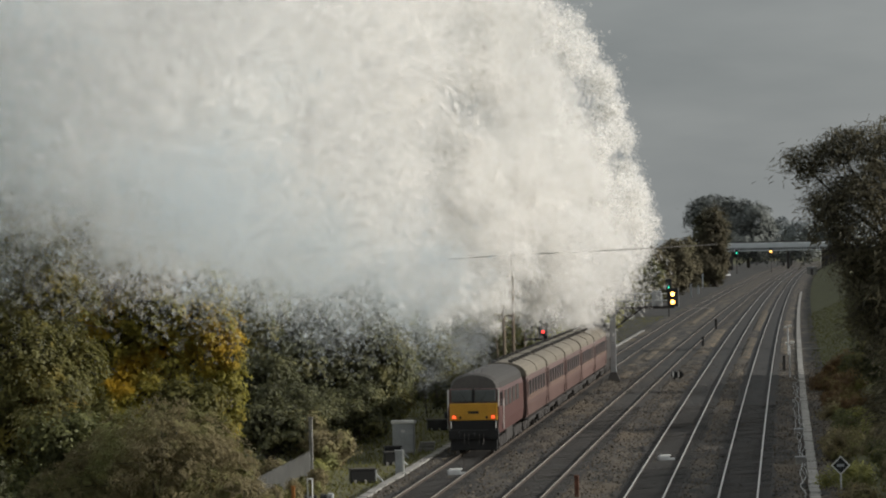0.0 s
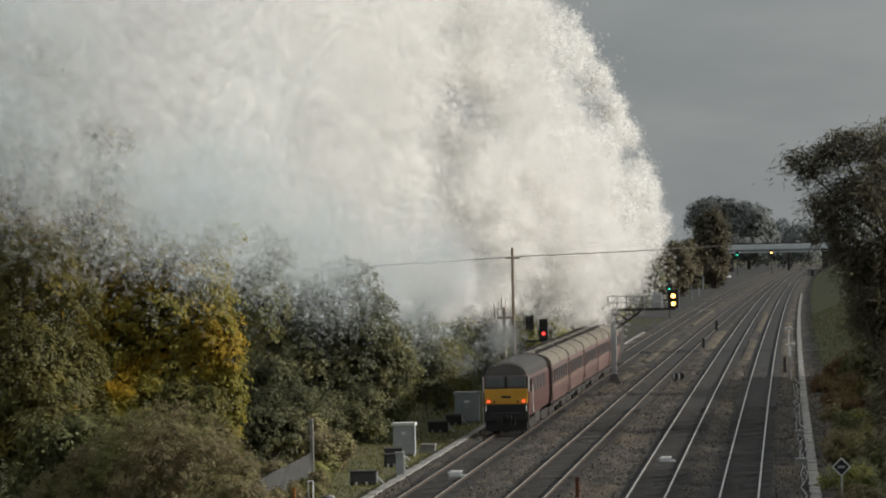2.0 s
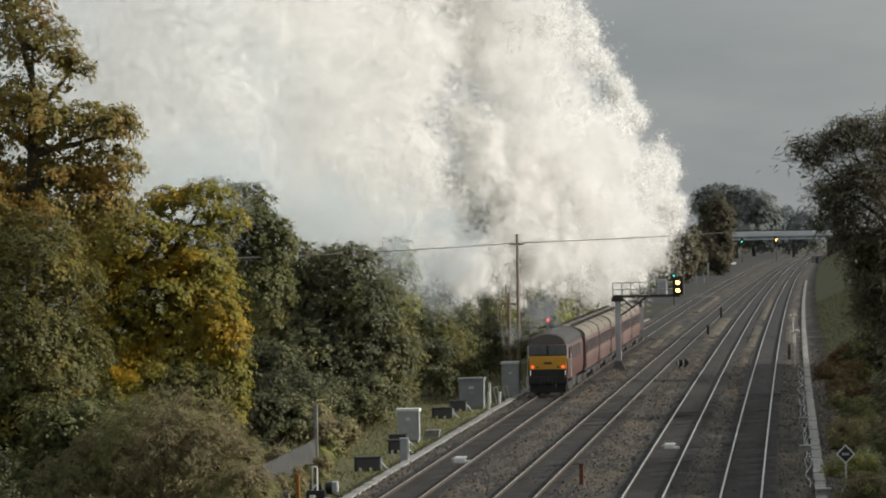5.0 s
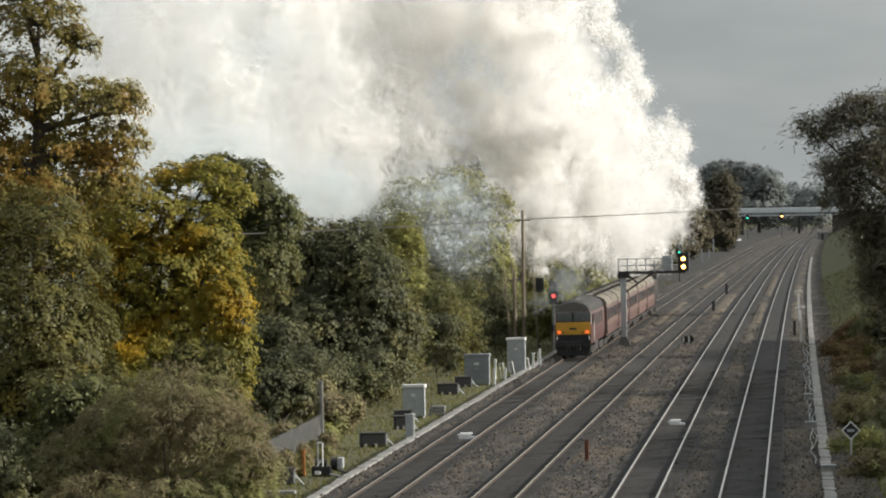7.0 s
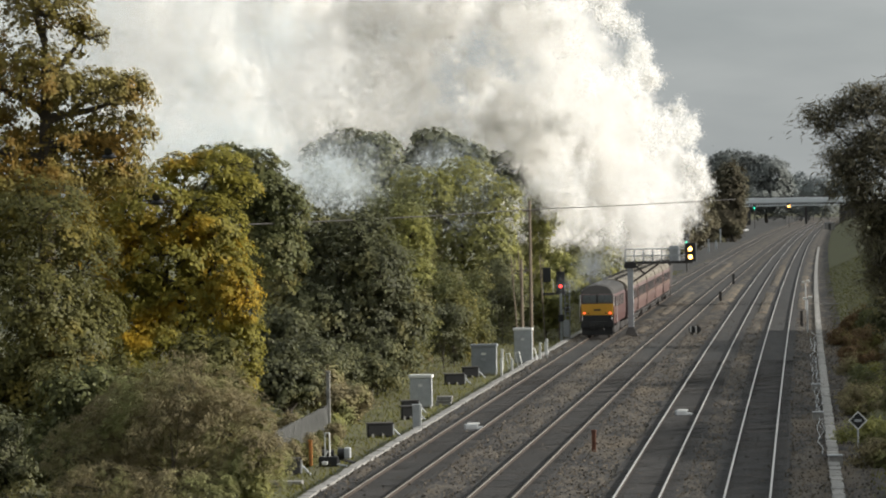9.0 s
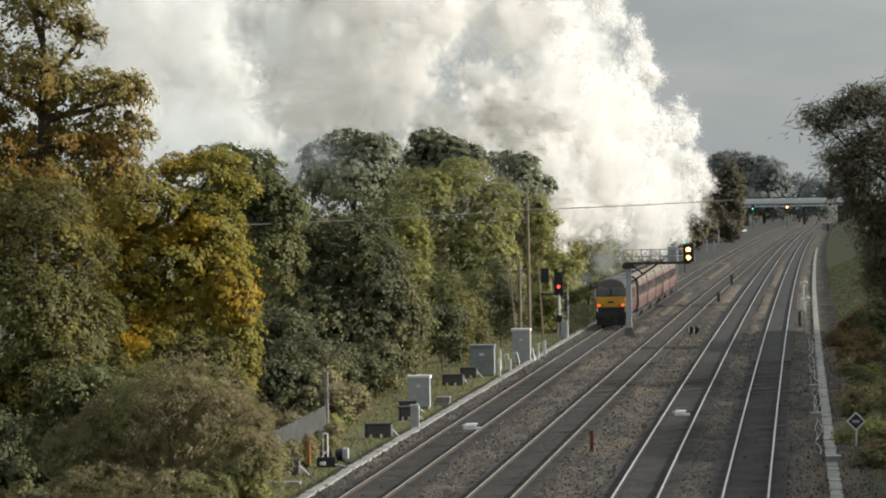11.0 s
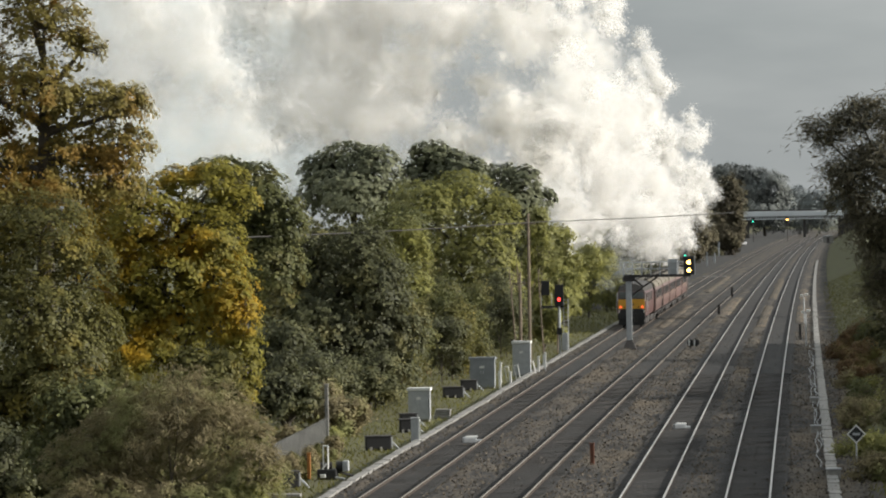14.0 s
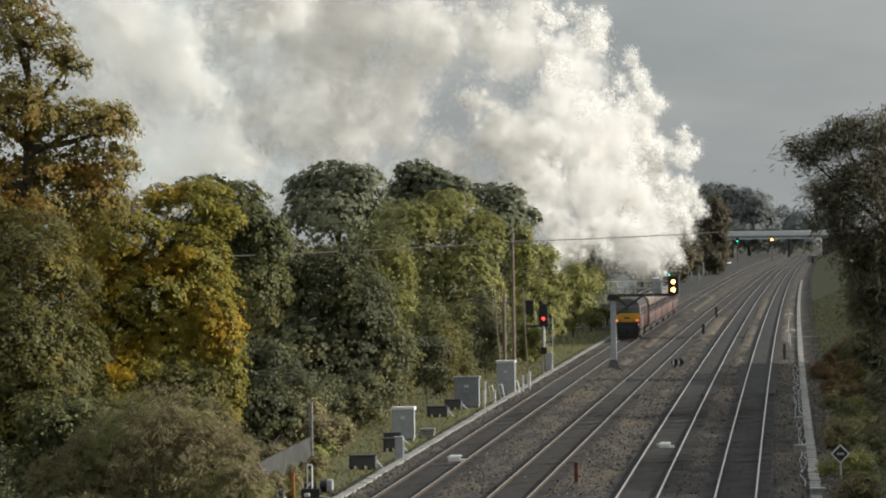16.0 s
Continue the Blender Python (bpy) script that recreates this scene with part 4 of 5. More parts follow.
for x, y, h, w in ((-18.75, 303, 6.4, -4.0), (-18.45, 305, 6.8, -3.0), (-18.2, 306, 5.6, 2.5), (-18.05, 323, 6.2, -3.0), (-17.2, 326, 5.4, 2.0)):
    t = thing("bare_trunk", "slender bare pale trunk leaning by the signal", "tree trunk", pose(x, y, -0.3, 0, w, 0))
    part("stem", rod(B(), (0, 0, 0), (0, 0, h), 0.065, 0.035, 7), M["wood"], t)
    part("branch", rod(B(), (0, 0, h * 0.7), (0.35, 0.1, h * 1.02), 0.03, 0.012, 5), M["wood"], t)


def wire(a, b, sag, r=0.03):
    c = bpy.data.curves.new("overhead_wire", "CURVE")
    c.dimensions, c.bevel_depth = "3D", r
    s = c.splines.new("POLY")
    s.points.add(40)
    for i in range(41):
        f = i / 40
        p = Vector(a).lerp(Vector(b), f)
        s.points[i].co = (p.x, p.y, p.z - sag * 4 * f * (1 - f), 1)
    c.materials.append(M["dark"])
    return tagged(new("overhead_wire", c), "thin dark overhead wire slung between poles", "wire")


wire((-17.8, 302, 9.3), (-4.2, 330, 9.75), 0.05)
wire((-17.8, 302, 9.3), (-25.6, 204, 8.95), 0.08)
wire((-25.6, 204, 8.95), (-36.0, 160, 8.8), 0.05)


def palisade(x0, y0, x1, y1, n):
    t = thing("palisade_fence", "grey steel fence of sheets and pales sinking into brambles", "fence")
    along = Vector((x1 - x0, y1 - y0, 0))
    turn = Matrix.Rotation(math.atan2(along.y, along.x), 4, "Z")
    bays = 8
    for i in range(bays):
        c = Vector((x0, y0, -0.3)) + along * ((i + 0.5) / bays)
        bm = box(B(), -along.length / bays / 2 + 0.02, along.length / bays / 2 - 0.02, -0.02, 0.02, 0.0, 0.85)
        bm.transform(Matrix.Translation(c) @ turn)
        part("sheet", bm, M["dull"], t, "weathered grey steel sheet")
    for i in range(n):
        c = Vector((x0, y0, -0.3)) + along * (i / (n - 1))
        bm = box(B(), -0.045, 0.045, -0.05, -0.026, 0.0, 1.5 + 0.05 * (i % 2))
        bm.transform(Matrix.Translation(c) @ turn)
        part("pale", bm, M["dull"], t)
    for z in (0.6, 1.1):
        part("fence_rail", rod(B(), (x0, y0, z), (x1, y1, z), 0.035, seg=4), M["galv"], t)


palisade(-19.75, 168.0, -20.0, 189.5, 100)
marker_post(-20.0, 190.3, 2.9, 0.16, "concrete", "tall pale concrete post at the fence end", "concrete_post")


def yard_kit(x, y):
    """Points heater and cabling gear beside the line."""
    t = thing("point_machine", "black and white track machine with pipes beside the trough", "track equipment", pose(x, y, -0.3))
    part("case", box(B(), -0.35, 0.40, -0.4, 0.4, 0.0, 0.40, 0.05), M["black"], t)
    part("motor", rod(B(), (-0.25, 0, 0.52), (0.20, 0, 0.52), 0.14, seg=14), M["dark"], t)
    for dx in (-0.10, 0.08):
        part("frame", rod(B(), (dx, -0.3, 0.2), (dx, -0.3, 1.30), 0.032, seg=6), M["white"], t)
    part("frame", rod(B(), (-0.10, -0.3, 1.30), (0.08, -0.3, 1.30), 0.032, seg=6), M["white"], t)
    part("lever", rod(B(), (-0.25, -0.32, 0.25), (0.02, -0.32, 0.62), 0.03, seg=6), M["white"], t)
    part("crank", box(B(), -0.22, 0.0, -0.46, -0.40, 0.08, 0.22, 0.02), M["white"], t)
    part("end_cover", box(B(), 0.62, 0.86, -0.2, 0.2, 0.30, 0.72, 0.05), M["galv"], t)
    part("drum", rod(B(), (0.36, 0, 0.5), (0.62, 0, 0.5), 0.2, seg=14), M["black"], t)
    part("hose", rod(B(), (0.4, 0, 0.3), (1.0, 0.3, 0.1), 0.05, seg=6), M["black"], t)
    part("hose", rod(B(), (0.3, -0.35, 0.1), (0.75, -0.5, 0.03), 0.04, seg=6), M["galv"], t)


yard_kit(-18.0, 171)
marker_post(-18.75, 171.5, 0.95, 0.13, "orange", "orange marker board beside the track machine", "marker_board")


def cable_drum(x, y, w, label):
    t = thing("equipment_box", label, "equipment box", pose(x, y, -0.35, 0, 0, 10))
    part("case", box(B(), -w / 2, w / 2, -0.35, 0.35, 0.05, 0.62, 0.05), M["black"], t)
    part("lid", box(B(), -w / 2 - 0.04, w / 2 + 0.04, -0.38, 0.38, 0.62, 0.68, 0.02), M["dark"], t)
    for dx in (-0.3, 0.1):
        part("foot", box(B(), dx * w - 0.05, dx * w + 0.05, -0.42, -0.34, -0.02, 0.2), M["concrete"], t)
    part("cable_tail", rod(B(), (w / 2 + 0.05, -0.1, 0.4), (w / 2 + 0.4, -0.25, 0.02), 0.04, seg=6), M["galv"], t)
    part("end_plate", box(B(), w / 2 + 0.01, w / 2 + 0.06, -0.25, 0.25, 0.12, 0.62, 0.01), M["galv"], t)


cable_drum(-18.0, 192.3, 1.1, "low dark equipment box in the grass")
cable_drum(-18.1, 208, 0.7, "low dark equipment box in the grass")
cable_drum(-18.9, 247, 1.1, "low dark equipment box in the grass")
cable_drum(-18.75, 257, 0.9, "low dark equipment box in the grass")
for x, y, h in ((-17.0, 258, 1.0), (-16.7, 263, 0.8), (-16.1, 282, 1.1), (-15.9, 286, 1.2), (-16.2, 290, 0.9), (-17.6, 268, 1.2)):
    marker_post(x, y, h, 0.14, "white", "short white lineside post by the cabinets")


def sleepers_stack(x, y, w, n, label):
    t = thing("concrete_slabs", label, "slabs", pose(x, y, -0.3))
    for i in range(n):
        part("slab", box(B(), -w / 2 + 0.05 * i, w / 2 + 0.03 * i, -0.3, 0.3, i * 0.16, i * 0.16 + 0.14, 0.02), M["concrete"], t)


sleepers_stack(-17.55, 222, 0.8, 3, "small stack of pale concrete slabs by a cabinet")
sleepers_stack(2.7, 168, 1.2, 2, "pale slabs lying on the bank")
sleepers_stack(2.8, 420, 2.6, 1, "pale slab step on the bank")
sleepers_stack(1.2, 340, 1.4, 1, "pale slab step on the bank")


def crossing_boards(k0, k1, y, label):
    t = thing("crossing_boards", label, "crossing boards", pose(0, y, -0.1), "", "structure")
    for k in {k0, k1}:
        x = track_x(k, y)
        for a, b in ((-1.9, -0.9), (-0.6, 0.6), (0.9, 1.9)):
            part("board", box(B(), x + a, x + b, -1.6, 1.6, 0.0, 0.06, 0.01), M["concrete"], t)


crossing_boards("C", "D", 1180, "pale worn boards of a foot crossing over far tracks")
crossing_boards("A", "A", 690, "pale worn boards of a foot crossing over far tracks")
cable_drum(-19.0, 166, 0.9, "black equipment box with pale end plate in the grass")
cable_drum(-18.55, 214, 0.8, "black equipment box with pale end plate in the grass")
sleepers_stack(-18.6, 160, 1.6, 1, "pale fallen trough lid beside the line")
for x, y in ((-17.2, 270), (-16.75, 272), (-16.2, 279)):
    t = thing("cable_frame", "white steel cable frame leaning by the cabinets", "frame", pose(x, y, -0.3, 0, -12, 0))
    part("upright", rod(B(), (-0.12, 0, 0), (-0.12, 0, 0.95), 0.035, seg=6), M["white"], t)
    part("upright", rod(B(), (0.12, 0, 0), (0.12, 0, 0.95), 0.035, seg=6), M["white"], t)
    part("crossbar", rod(B(), (-0.12, 0, 0.92), (0.12, 0, 0.92), 0.03, seg=6), M["white"], t)


def parked_car(x, y, m):
    t = thing("parked_car", "white car parked beside the far tracks", "car", pose(x, y, -0.3, 0, 0, 20))
    part("body", box(B(), -0.85, 0.85, -2.1, 2.1, 0.3, 0.95, 0.15), M[m], t)
    part("cabin", box(B(), -0.75, 0.75, -1.2, 1.0, 0.9, 1.5, 0.2), M["glass"], t)
    part("roof", box(B(), -0.68, 0.68, -0.9, 0.7, 1.45, 1.54, 0.04), M[m], t)
    for sx in (-0.85, 0.7):
        for sy in (-1.35, 1.3):
            part("wheel", rod(B(), (sx, sy, 0.32), (sx + 0.15, sy, 0.32), 0.32, seg=14), M["black"], t)


parked_car(-16.4, 1330, "car_white")
parked_car(-15.2, 1375, "car_white")
parked_car(-17.4, 1290, "car_white")


def lamp_mast(x, y):
    t = thing("lamp_mast", "thin lineside mast with two white lamp heads", "lamp post", pose(x, y, -0.3))
    part("mast", rod(B(), (0, 0, 0), (0, 0, 2.6), 0.06), M["galv"], t)
    part("lamp_head", box(B(), -0.32, -0.05, -0.15, 0.15, 2.55, 2.72, 0.03), M["white"], t)
    part("lamp_head", box(B(), 0.05, 0.36, -0.15, 0.15, 2.62, 2.8, 0.03), M["white"], t)


def loose_cable(x0, y0, y1, seed, r=0.014):
    """A pale cable lying in bends beside the trough."""
    c = bpy.data.curves.new("loose_cable", "CURVE")
    c.dimensions, c.bevel_depth, c.bevel_resolution = "3D", r, 1
    sp = c.splines.new("POLY")
    n = int((y1 - y0) / 0.5)
    sp.points.add(n)
    for i in range(n + 1):
        y = y0 + (y1 - y0) * i / n
        sp.points[i].co = (bend(x0, y) + 0.26 * noise.noise((y * 0.13, seed, 0.0)) + 0.04 * noise.noise((y * 0.4, seed, 3.0)), y, -0.10 + 0.05 * abs(noise.noise((y * 0.3, seed, 7.0))), 1)
    c.materials.append(M["galv"])
    return tagged(new("loose_cable", c), "pale loose cable snaking beside the concrete trough", "cable")


for i, x in enumerate((0.85, 0.72, 0.95)):
    loose_cable(x, 172 + 9 * i, 330 - 12 * i, i * 3.7)


def junction_box(x, y, w, h, m, label):
    t = thing("junction_box", label, "equipment box", pose(bend(x, y), y, -0.28, 0, 0, 4))
    part("case", box(B(), -w / 2, w / 2, -0.2, 0.2, 0.0, h, 0.02), M[m], t)
    part("lid", box(B(), -w / 2 - 0.03, w / 2 + 0.03, -0.23, 0.23, h, h + 0.05, 0.01), M["galv"], t)


junction_box(0.78, 200, 0.45, 0.42, "concrete", "small pale concrete box beside the trough")
junction_box(0.8, 232, 0.42, 0.34, "concrete", "small pale concrete box beside the trough")
junction_box(1.3, 166.5, 0.5, 0.4, "concrete", "pale concrete pit at the end of the trough lids")


def lineside_hut(x, y, w, h, label):
    t = thing("lineside_hut", label, "hut", pose(x, y, -0.3))
    part("wall", box(B(), -w / 2, w / 2, -1, 1, 0, h, 0.03), M["concrete"], t)
    part("roof", box(B(), -w / 2 - 0.15, w / 2 + 0.15, -1.15, 1.15, h, h + 0.18, 0.03), M["grey"], t)
    part("door", box(B(), -0.4, 0.4, -1.04, -1.0, 0.05, 1.95), M["dark"], t)


lineside_hut(-18.2, 1335, 1.5, 3.4, "pale concrete lineside hut under the far trees")
lineside_hut(11.4, 1398, 3.2, 2.2, "pale low hut beside the far tracks")
for x, y, h in ((-16.1, 850, 2.6), (-16.9, 1040, 3.2), (-17.4, 1150, 3.6), (-15.6, 905, 1.8)):
    marker_post(x, y, h, 0.35, "galv", "pale lineside post beside the far tracks")
lamp_mast(0.95, 330)
lamp_mast(1.0, 395)


# ------------------------------------------------------------------ train
def shell(profile, ys, scales):
    """A body lofted along the train: profile of (x, z), one ring for each y, with a taper for each."""
    bm = B()
    rings = []
    for y, (sx, dz, dy) in zip(ys, scales):
        rings.append([bm.verts.new((x * sx, y + dy * max(0, z - 2.3), z + (dz if z > 2.9 else 0))) for x, z in profile])
    for a, b in zip(rings, rings[1:]):
        for i in range(len(profile) - 1):
            bm.faces.new((a[i], a[i + 1], b[i + 1], b[i]))
        bm.faces.new((a[-1], a[0], b[0], b[-1]))
    bm.faces.new(rings[0][::-1])
    bm.faces.new(rings[-1])
    bmesh.ops.recalc_face_normals(bm, faces=bm.faces[:])
    return bm


def bogie(parent, y, axles, r):
    bg_ = part("bogie", box(B(), -1.12, 1.12, y - axles[-1] - 0.7, y + axles[-1] + 0.7, 0.5, 0.8, 0.05), M["dark"], parent)
    for a in sorted({-axles[-1], *axles}):
        bm = B()
        for s in (-1, 1):
            rod(bm, (s * 0.69, y + a, r), (s * 0.82, y + a, r), r, seg=20)
        rod(bm, (-0.7, y + a, r), (0.7, y + a, r), 0.08)
        part("wheelset", bm, M["dark"], bg_)
        for s in (-1, 1):
            bm = box(B(), s * 1.0 - 0.1, s * 1.0 + 0.1, y + a - 0.45, y + a + 0.45, r - 0.14, r + 0.16, 0.03)
            for d in (-0.35, 0.35):
                rod(bm, (s * 1.1, y + a + d, 0.35), (s * 1.1, y + a + d, 0.85), 0.09)
            part("axlebox", bm, M["dark"], bg_)


def diesel():
    t = thing("diesel_locomotive", "maroon diesel locomotive with yellow end panel and red tail lamps", "locomotive")
    pr = [(1.22, 1.05), (1.29, 1.6), (1.28, 2.9), (1.20, 3.15), (-1.20, 3.15), (-1.28, 2.9), (-1.29, 1.6), (-1.22, 1.05)]
    part("body", shell(pr, [0, 0.7, 2.2, 17.2, 18.7, 19.4], [(0.93, 0, 0.10), (0.98, 0, 0.05), (1, 0, 0), (1, 0, 0), (0.98, 0, -0.05), (0.93, 0, -0.10)]), M["locomaroon"], t)
    n = 12
    arc = [(1.21 * math.cos(math.pi * i / n), 3.13 + 0.74 * math.sin(math.pi * i / n) ** 0.75) for i in range(n + 1)]
    part("roof", shell(arc, [0.12, 0.9, 2.4, 17.0, 18.5, 19.3], [(0.88, -0.10, 0.3), (0.98, -0.02, 0.1), (1, 0, 0), (1, 0, 0), (0.98, -0.02, -0.1), (0.88, -0.1, -0.3)]), M["locoroof"], t)
    part("end_panel", box(B(), -1.13, 1.13, -0.045, 0.02, 1.66, 2.46, 0.03), M["yellow"], t, "bright yellow warning panel")
    part("buffer_beam", box(B(), -1.18, 1.18, -0.10, 0.3, 0.75, 1.22, 0.04), M["black"], t)
    part("skirt", box(B(), -1.1, 1.1, -0.02, 0.4, 0.25, 0.8, 0.03), M["black"], t)
    part("lower_front", box(B(), -1.13, 1.13, -0.04, 0.02, 1.2, 1.66), M["black"], t)
    for s in (-1, 1):
        part("windscreen", box(B(), min(s * 0.06, s * 1.05), max(s * 0.06, s * 1.05), -0.012, 0.06, 2.54, 3.10, 0.03), M["screen"], t)
        part("tail_lamp", rod(B(), (s * 0.92, -0.10, 1.82), (s * 0.92, -0.04, 1.82), 0.072, seg=14), M["tail"], t, "lit red tail lamp")
        bf = part("buffer", rod(B(), (s * 0.87, -0.55, 1.05), (s * 0.87, -0.1, 1.05), 0.11, seg=12), M["black"], t)
        part("buffer_head", rod(B(), (s * 0.87, -0.60, 1.05), (s * 0.87, -0.55, 1.05), 0.24, seg=16), M["black"], bf)
        part("window_surround", box(B(), s * 1.19 - 0.03, s * 1.19 + 0.03, 0.0, 0.12, 2.3, 3.1), M["white"], t, "white painted corner strip")
        part("cab_window", box(B(), s * 1.265 - 0.02, s * 1.265 + 0.02, 0.55, 1.35, 2.3, 2.95, 0.01), M["glass"], t)
        dr = part("cab_door", box(B(), s * 1.285 - 0.015, s * 1.285 + 0.015, 1.6, 2.25, 1.2, 3.0, 0.005), M["locomaroon"], t)
        part("handrail", rod(B(), (s * 1.330, 1.52, 1.2), (s * 1.330, 1.52, 2.6), 0.02, seg=6), M["white"], dr)
        for y0 in (3.2, 6.2, 9.2, 12.2):
            part("grille", box(B(), s * 1.285 - 0.02, s * 1.285 + 0.02, y0, y0 + 1.9, 2.2, 2.95, 0.01), M["dark"], t)
    for s in (-1, 1):
        part("wiper", rod(B(), (s * 0.35, -0.03, 2.56), (s * 0.62, -0.03, 2.98), 0.014, seg=5), M["black"], t)
        part("marker_lamp", rod(B(), (s * 0.62, -0.07, 1.80), (s * 0.62, -0.04, 1.80), 0.06, seg=12), M["glass"], t)
        part("end_handrail", rod(B(), (s * 1.06, -0.09, 1.30), (s * 1.06, -0.09, 1.62), 0.018, seg=5), M["white"], t)
    for dx in (-0.45, -0.25, 0.25, 0.45):
        part("brake_hose", rod(B(), (dx, -0.16, 0.55), (dx, -0.12, 1.02), 0.03, seg=6), M["dark"], t)
    part("wiper_post", box(B(), -0.05, 0.05, -0.03, 0.05, 2.5, 3.15), M["black"], t)
    part("number_bar", box(B(), -0.25, 0.25, -0.055, -0.047, 1.98, 2.1), M["black"], t)
    part("fuel_tank", box(B(), -1.1, 1.1, 7.5, 11.9, 0.35, 1.0, 0.1), M["dark"], t)
    part("coupling", rod(B(), (0, -0.4, 1.0), (0, 0.1, 1.0), 0.07), M["black"], t)
    bogie(t, 4.0, [0, 2.0], 0.57)
    bogie(t, 15.4, [0, 2.0], 0.57)
    return t


def coach(n):
    t = thing("passenger_coach", "faded maroon passenger coach with dusty grey roof and dark windows", "railway coach", None, "coaches of the train")
    part("body", shell([(1.30, 1.0), (1.38, 1.6), (1.36, 2.9), (1.30, 3.15), (-1.30, 3.15), (-1.36, 2.9), (-1.38, 1.6), (-1.30, 1.0)], [0.25, 19.85], [(1, 0, 0)] * 2), M["maroon"], t)
    k = 12
    part("roof", shell([(1.34 * math.cos(math.pi * i / k), 3.12 + 0.72 * math.sin(math.pi * i / k) ** 0.8) for i in range(k + 1)], [0.20, 19.9], [(1, 0, 0)] * 2), M["roof"], t)
    for y in (0.22, 10.0, 19.7):
        part("roof_rib", shell([(1.37 * math.cos(math.pi * i / k), 3.12 + 0.75 * math.sin(math.pi * i / k) ** 0.8) for i in range(k + 1)], [y, y + 0.12], [(1, 0, 0)] * 2), M["roof"], t)
    for s in (-1, 1):
        for i in range(6):
            y = 2.6 + i * 2.6
            w = part("window", box(B(), s * 1.365 - 0.015, s * 1.365 + 0.02, y, y + 1.6, 2.02, 2.84, 0.01), M["glass"], t)
            part("window_frame", box(B(), s * 1.372 - 0.02, s * 1.372 + 0.022, y - 0.06, y + 1.56, 2.04, 2.1), M["cream"], w)
        for y in (0.7, 18.6):
            d = part("door", box(B(), s * 1.37 - 0.02, s * 1.37 + 0.02, y, y + 0.75, 1.1, 3.0, 0.008), M["maroon"], t)
            part("door_window", box(B(), s * 1.385 - 0.015, s * 1.385 + 0.015, y + 0.12, y + 0.63, 2.05, 2.8), M["glass"], d)
        part("step_board", box(B(), s * 1.25 - 0.12, s * 1.25 + 0.12, 1.0, 19.0, 0.85, 0.9), M["dark"], t)
        part("lining", box(B(), s * 1.375 - 0.012, s * 1.375 + 0.012, 0.4, 19.7, 1.88, 1.92), M["cream"], t)
    for i in range(7):
        for x in (-0.45, 0.45):
            part("roof_vent", box(B(), x - 0.12, x + 0.12, 1.8 + i * 2.7, 2.15 + i * 2.7, 3.68, 3.95, 0.03), M["locoroof"], t)
    part("gangway", box(B(), -0.55, 0.55, -0.15, 0.25, 1.1, 3.2, 0.05), M["black"], t)
    part("gangway", box(B(), -0.55, 0.55, 19.85, 20.25, 1.1, 3.2, 0.05), M["black"], t)
    part("underframe", box(B(), -1.0, 1.0, 5.5, 14.5, 0.45, 1.0, 0.06), M["dark"], t)
    bogie(t, 3.0, [1.3], 0.46)
    bogie(t, 17.1, [1.3], 0.46)
    return t


def steam_engine():
    t = thing("steam_locomotive", "dark steam locomotive and tender under its own steam", "locomotive")
    part("tender", box(B(), -1.3, 1.3, 0.3, 7.4, 1.2, 3.3, 0.15), M["dark"], t)
    part("coal", box(B(), -1.0, 1.0, 3.0, 7.2, 3.2, 3.6, 0.18), M["black"], t)
    part("cab", box(B(), -1.3, 1.3, 8.2, 10.6, 1.3, 3.9, 0.15), M["dark"], t)
    part("boiler", rod(B(), (0, 10.4, 2.75), (0, 18.8, 2.75), 0.95, 0.85, 24), M["dark"], t, smooth=True)
    part("smokebox", rod(B(), (0, 18.8, 2.75), (0, 20.6, 2.75), 0.88, seg=24), M["black"], t)
    part("chimney", rod(B(), (0, 19.7, 3.5), (0, 19.7, 4.1), 0.32, 0.38, 16), M["black"], t)
    part("dome", rod(B(), (0, 14.5, 3.5), (0, 14.5, 3.95), 0.4, 0.25, 16), M["dark"], t)
    part("running_board", box(B(), -1.3, 1.3, 10.5, 20.8, 1.5, 1.6), M["dark"], t)
    for y, r in ((1.4, 0.55), (3.6, 0.55), (5.8, 0.55), (9.6, 0.5), (11.9, 0.95), (14.1, 0.95), (16.3, 0.95), (18.6, 0.48), (20.0, 0.48)):
        bm = B()
        for s in (-1, 1):
            rod(bm, (s * 0.69, y, r), (s * 0.82, y, r), r, seg=22)
        rod(bm, (-0.7, y, r), (0.7, y, r), 0.09)
        part("wheelset", bm, M["dark"], t)
    return t


DIESEL = diesel()
COACHES = [coach(0)]
for i in range(4):
    COACHES.append(copy_thing(COACHES[0], Matrix()))
STEAMER = steam_engine()

# ------------------------------------------------------------------ smoke
FLAKE = 0.17


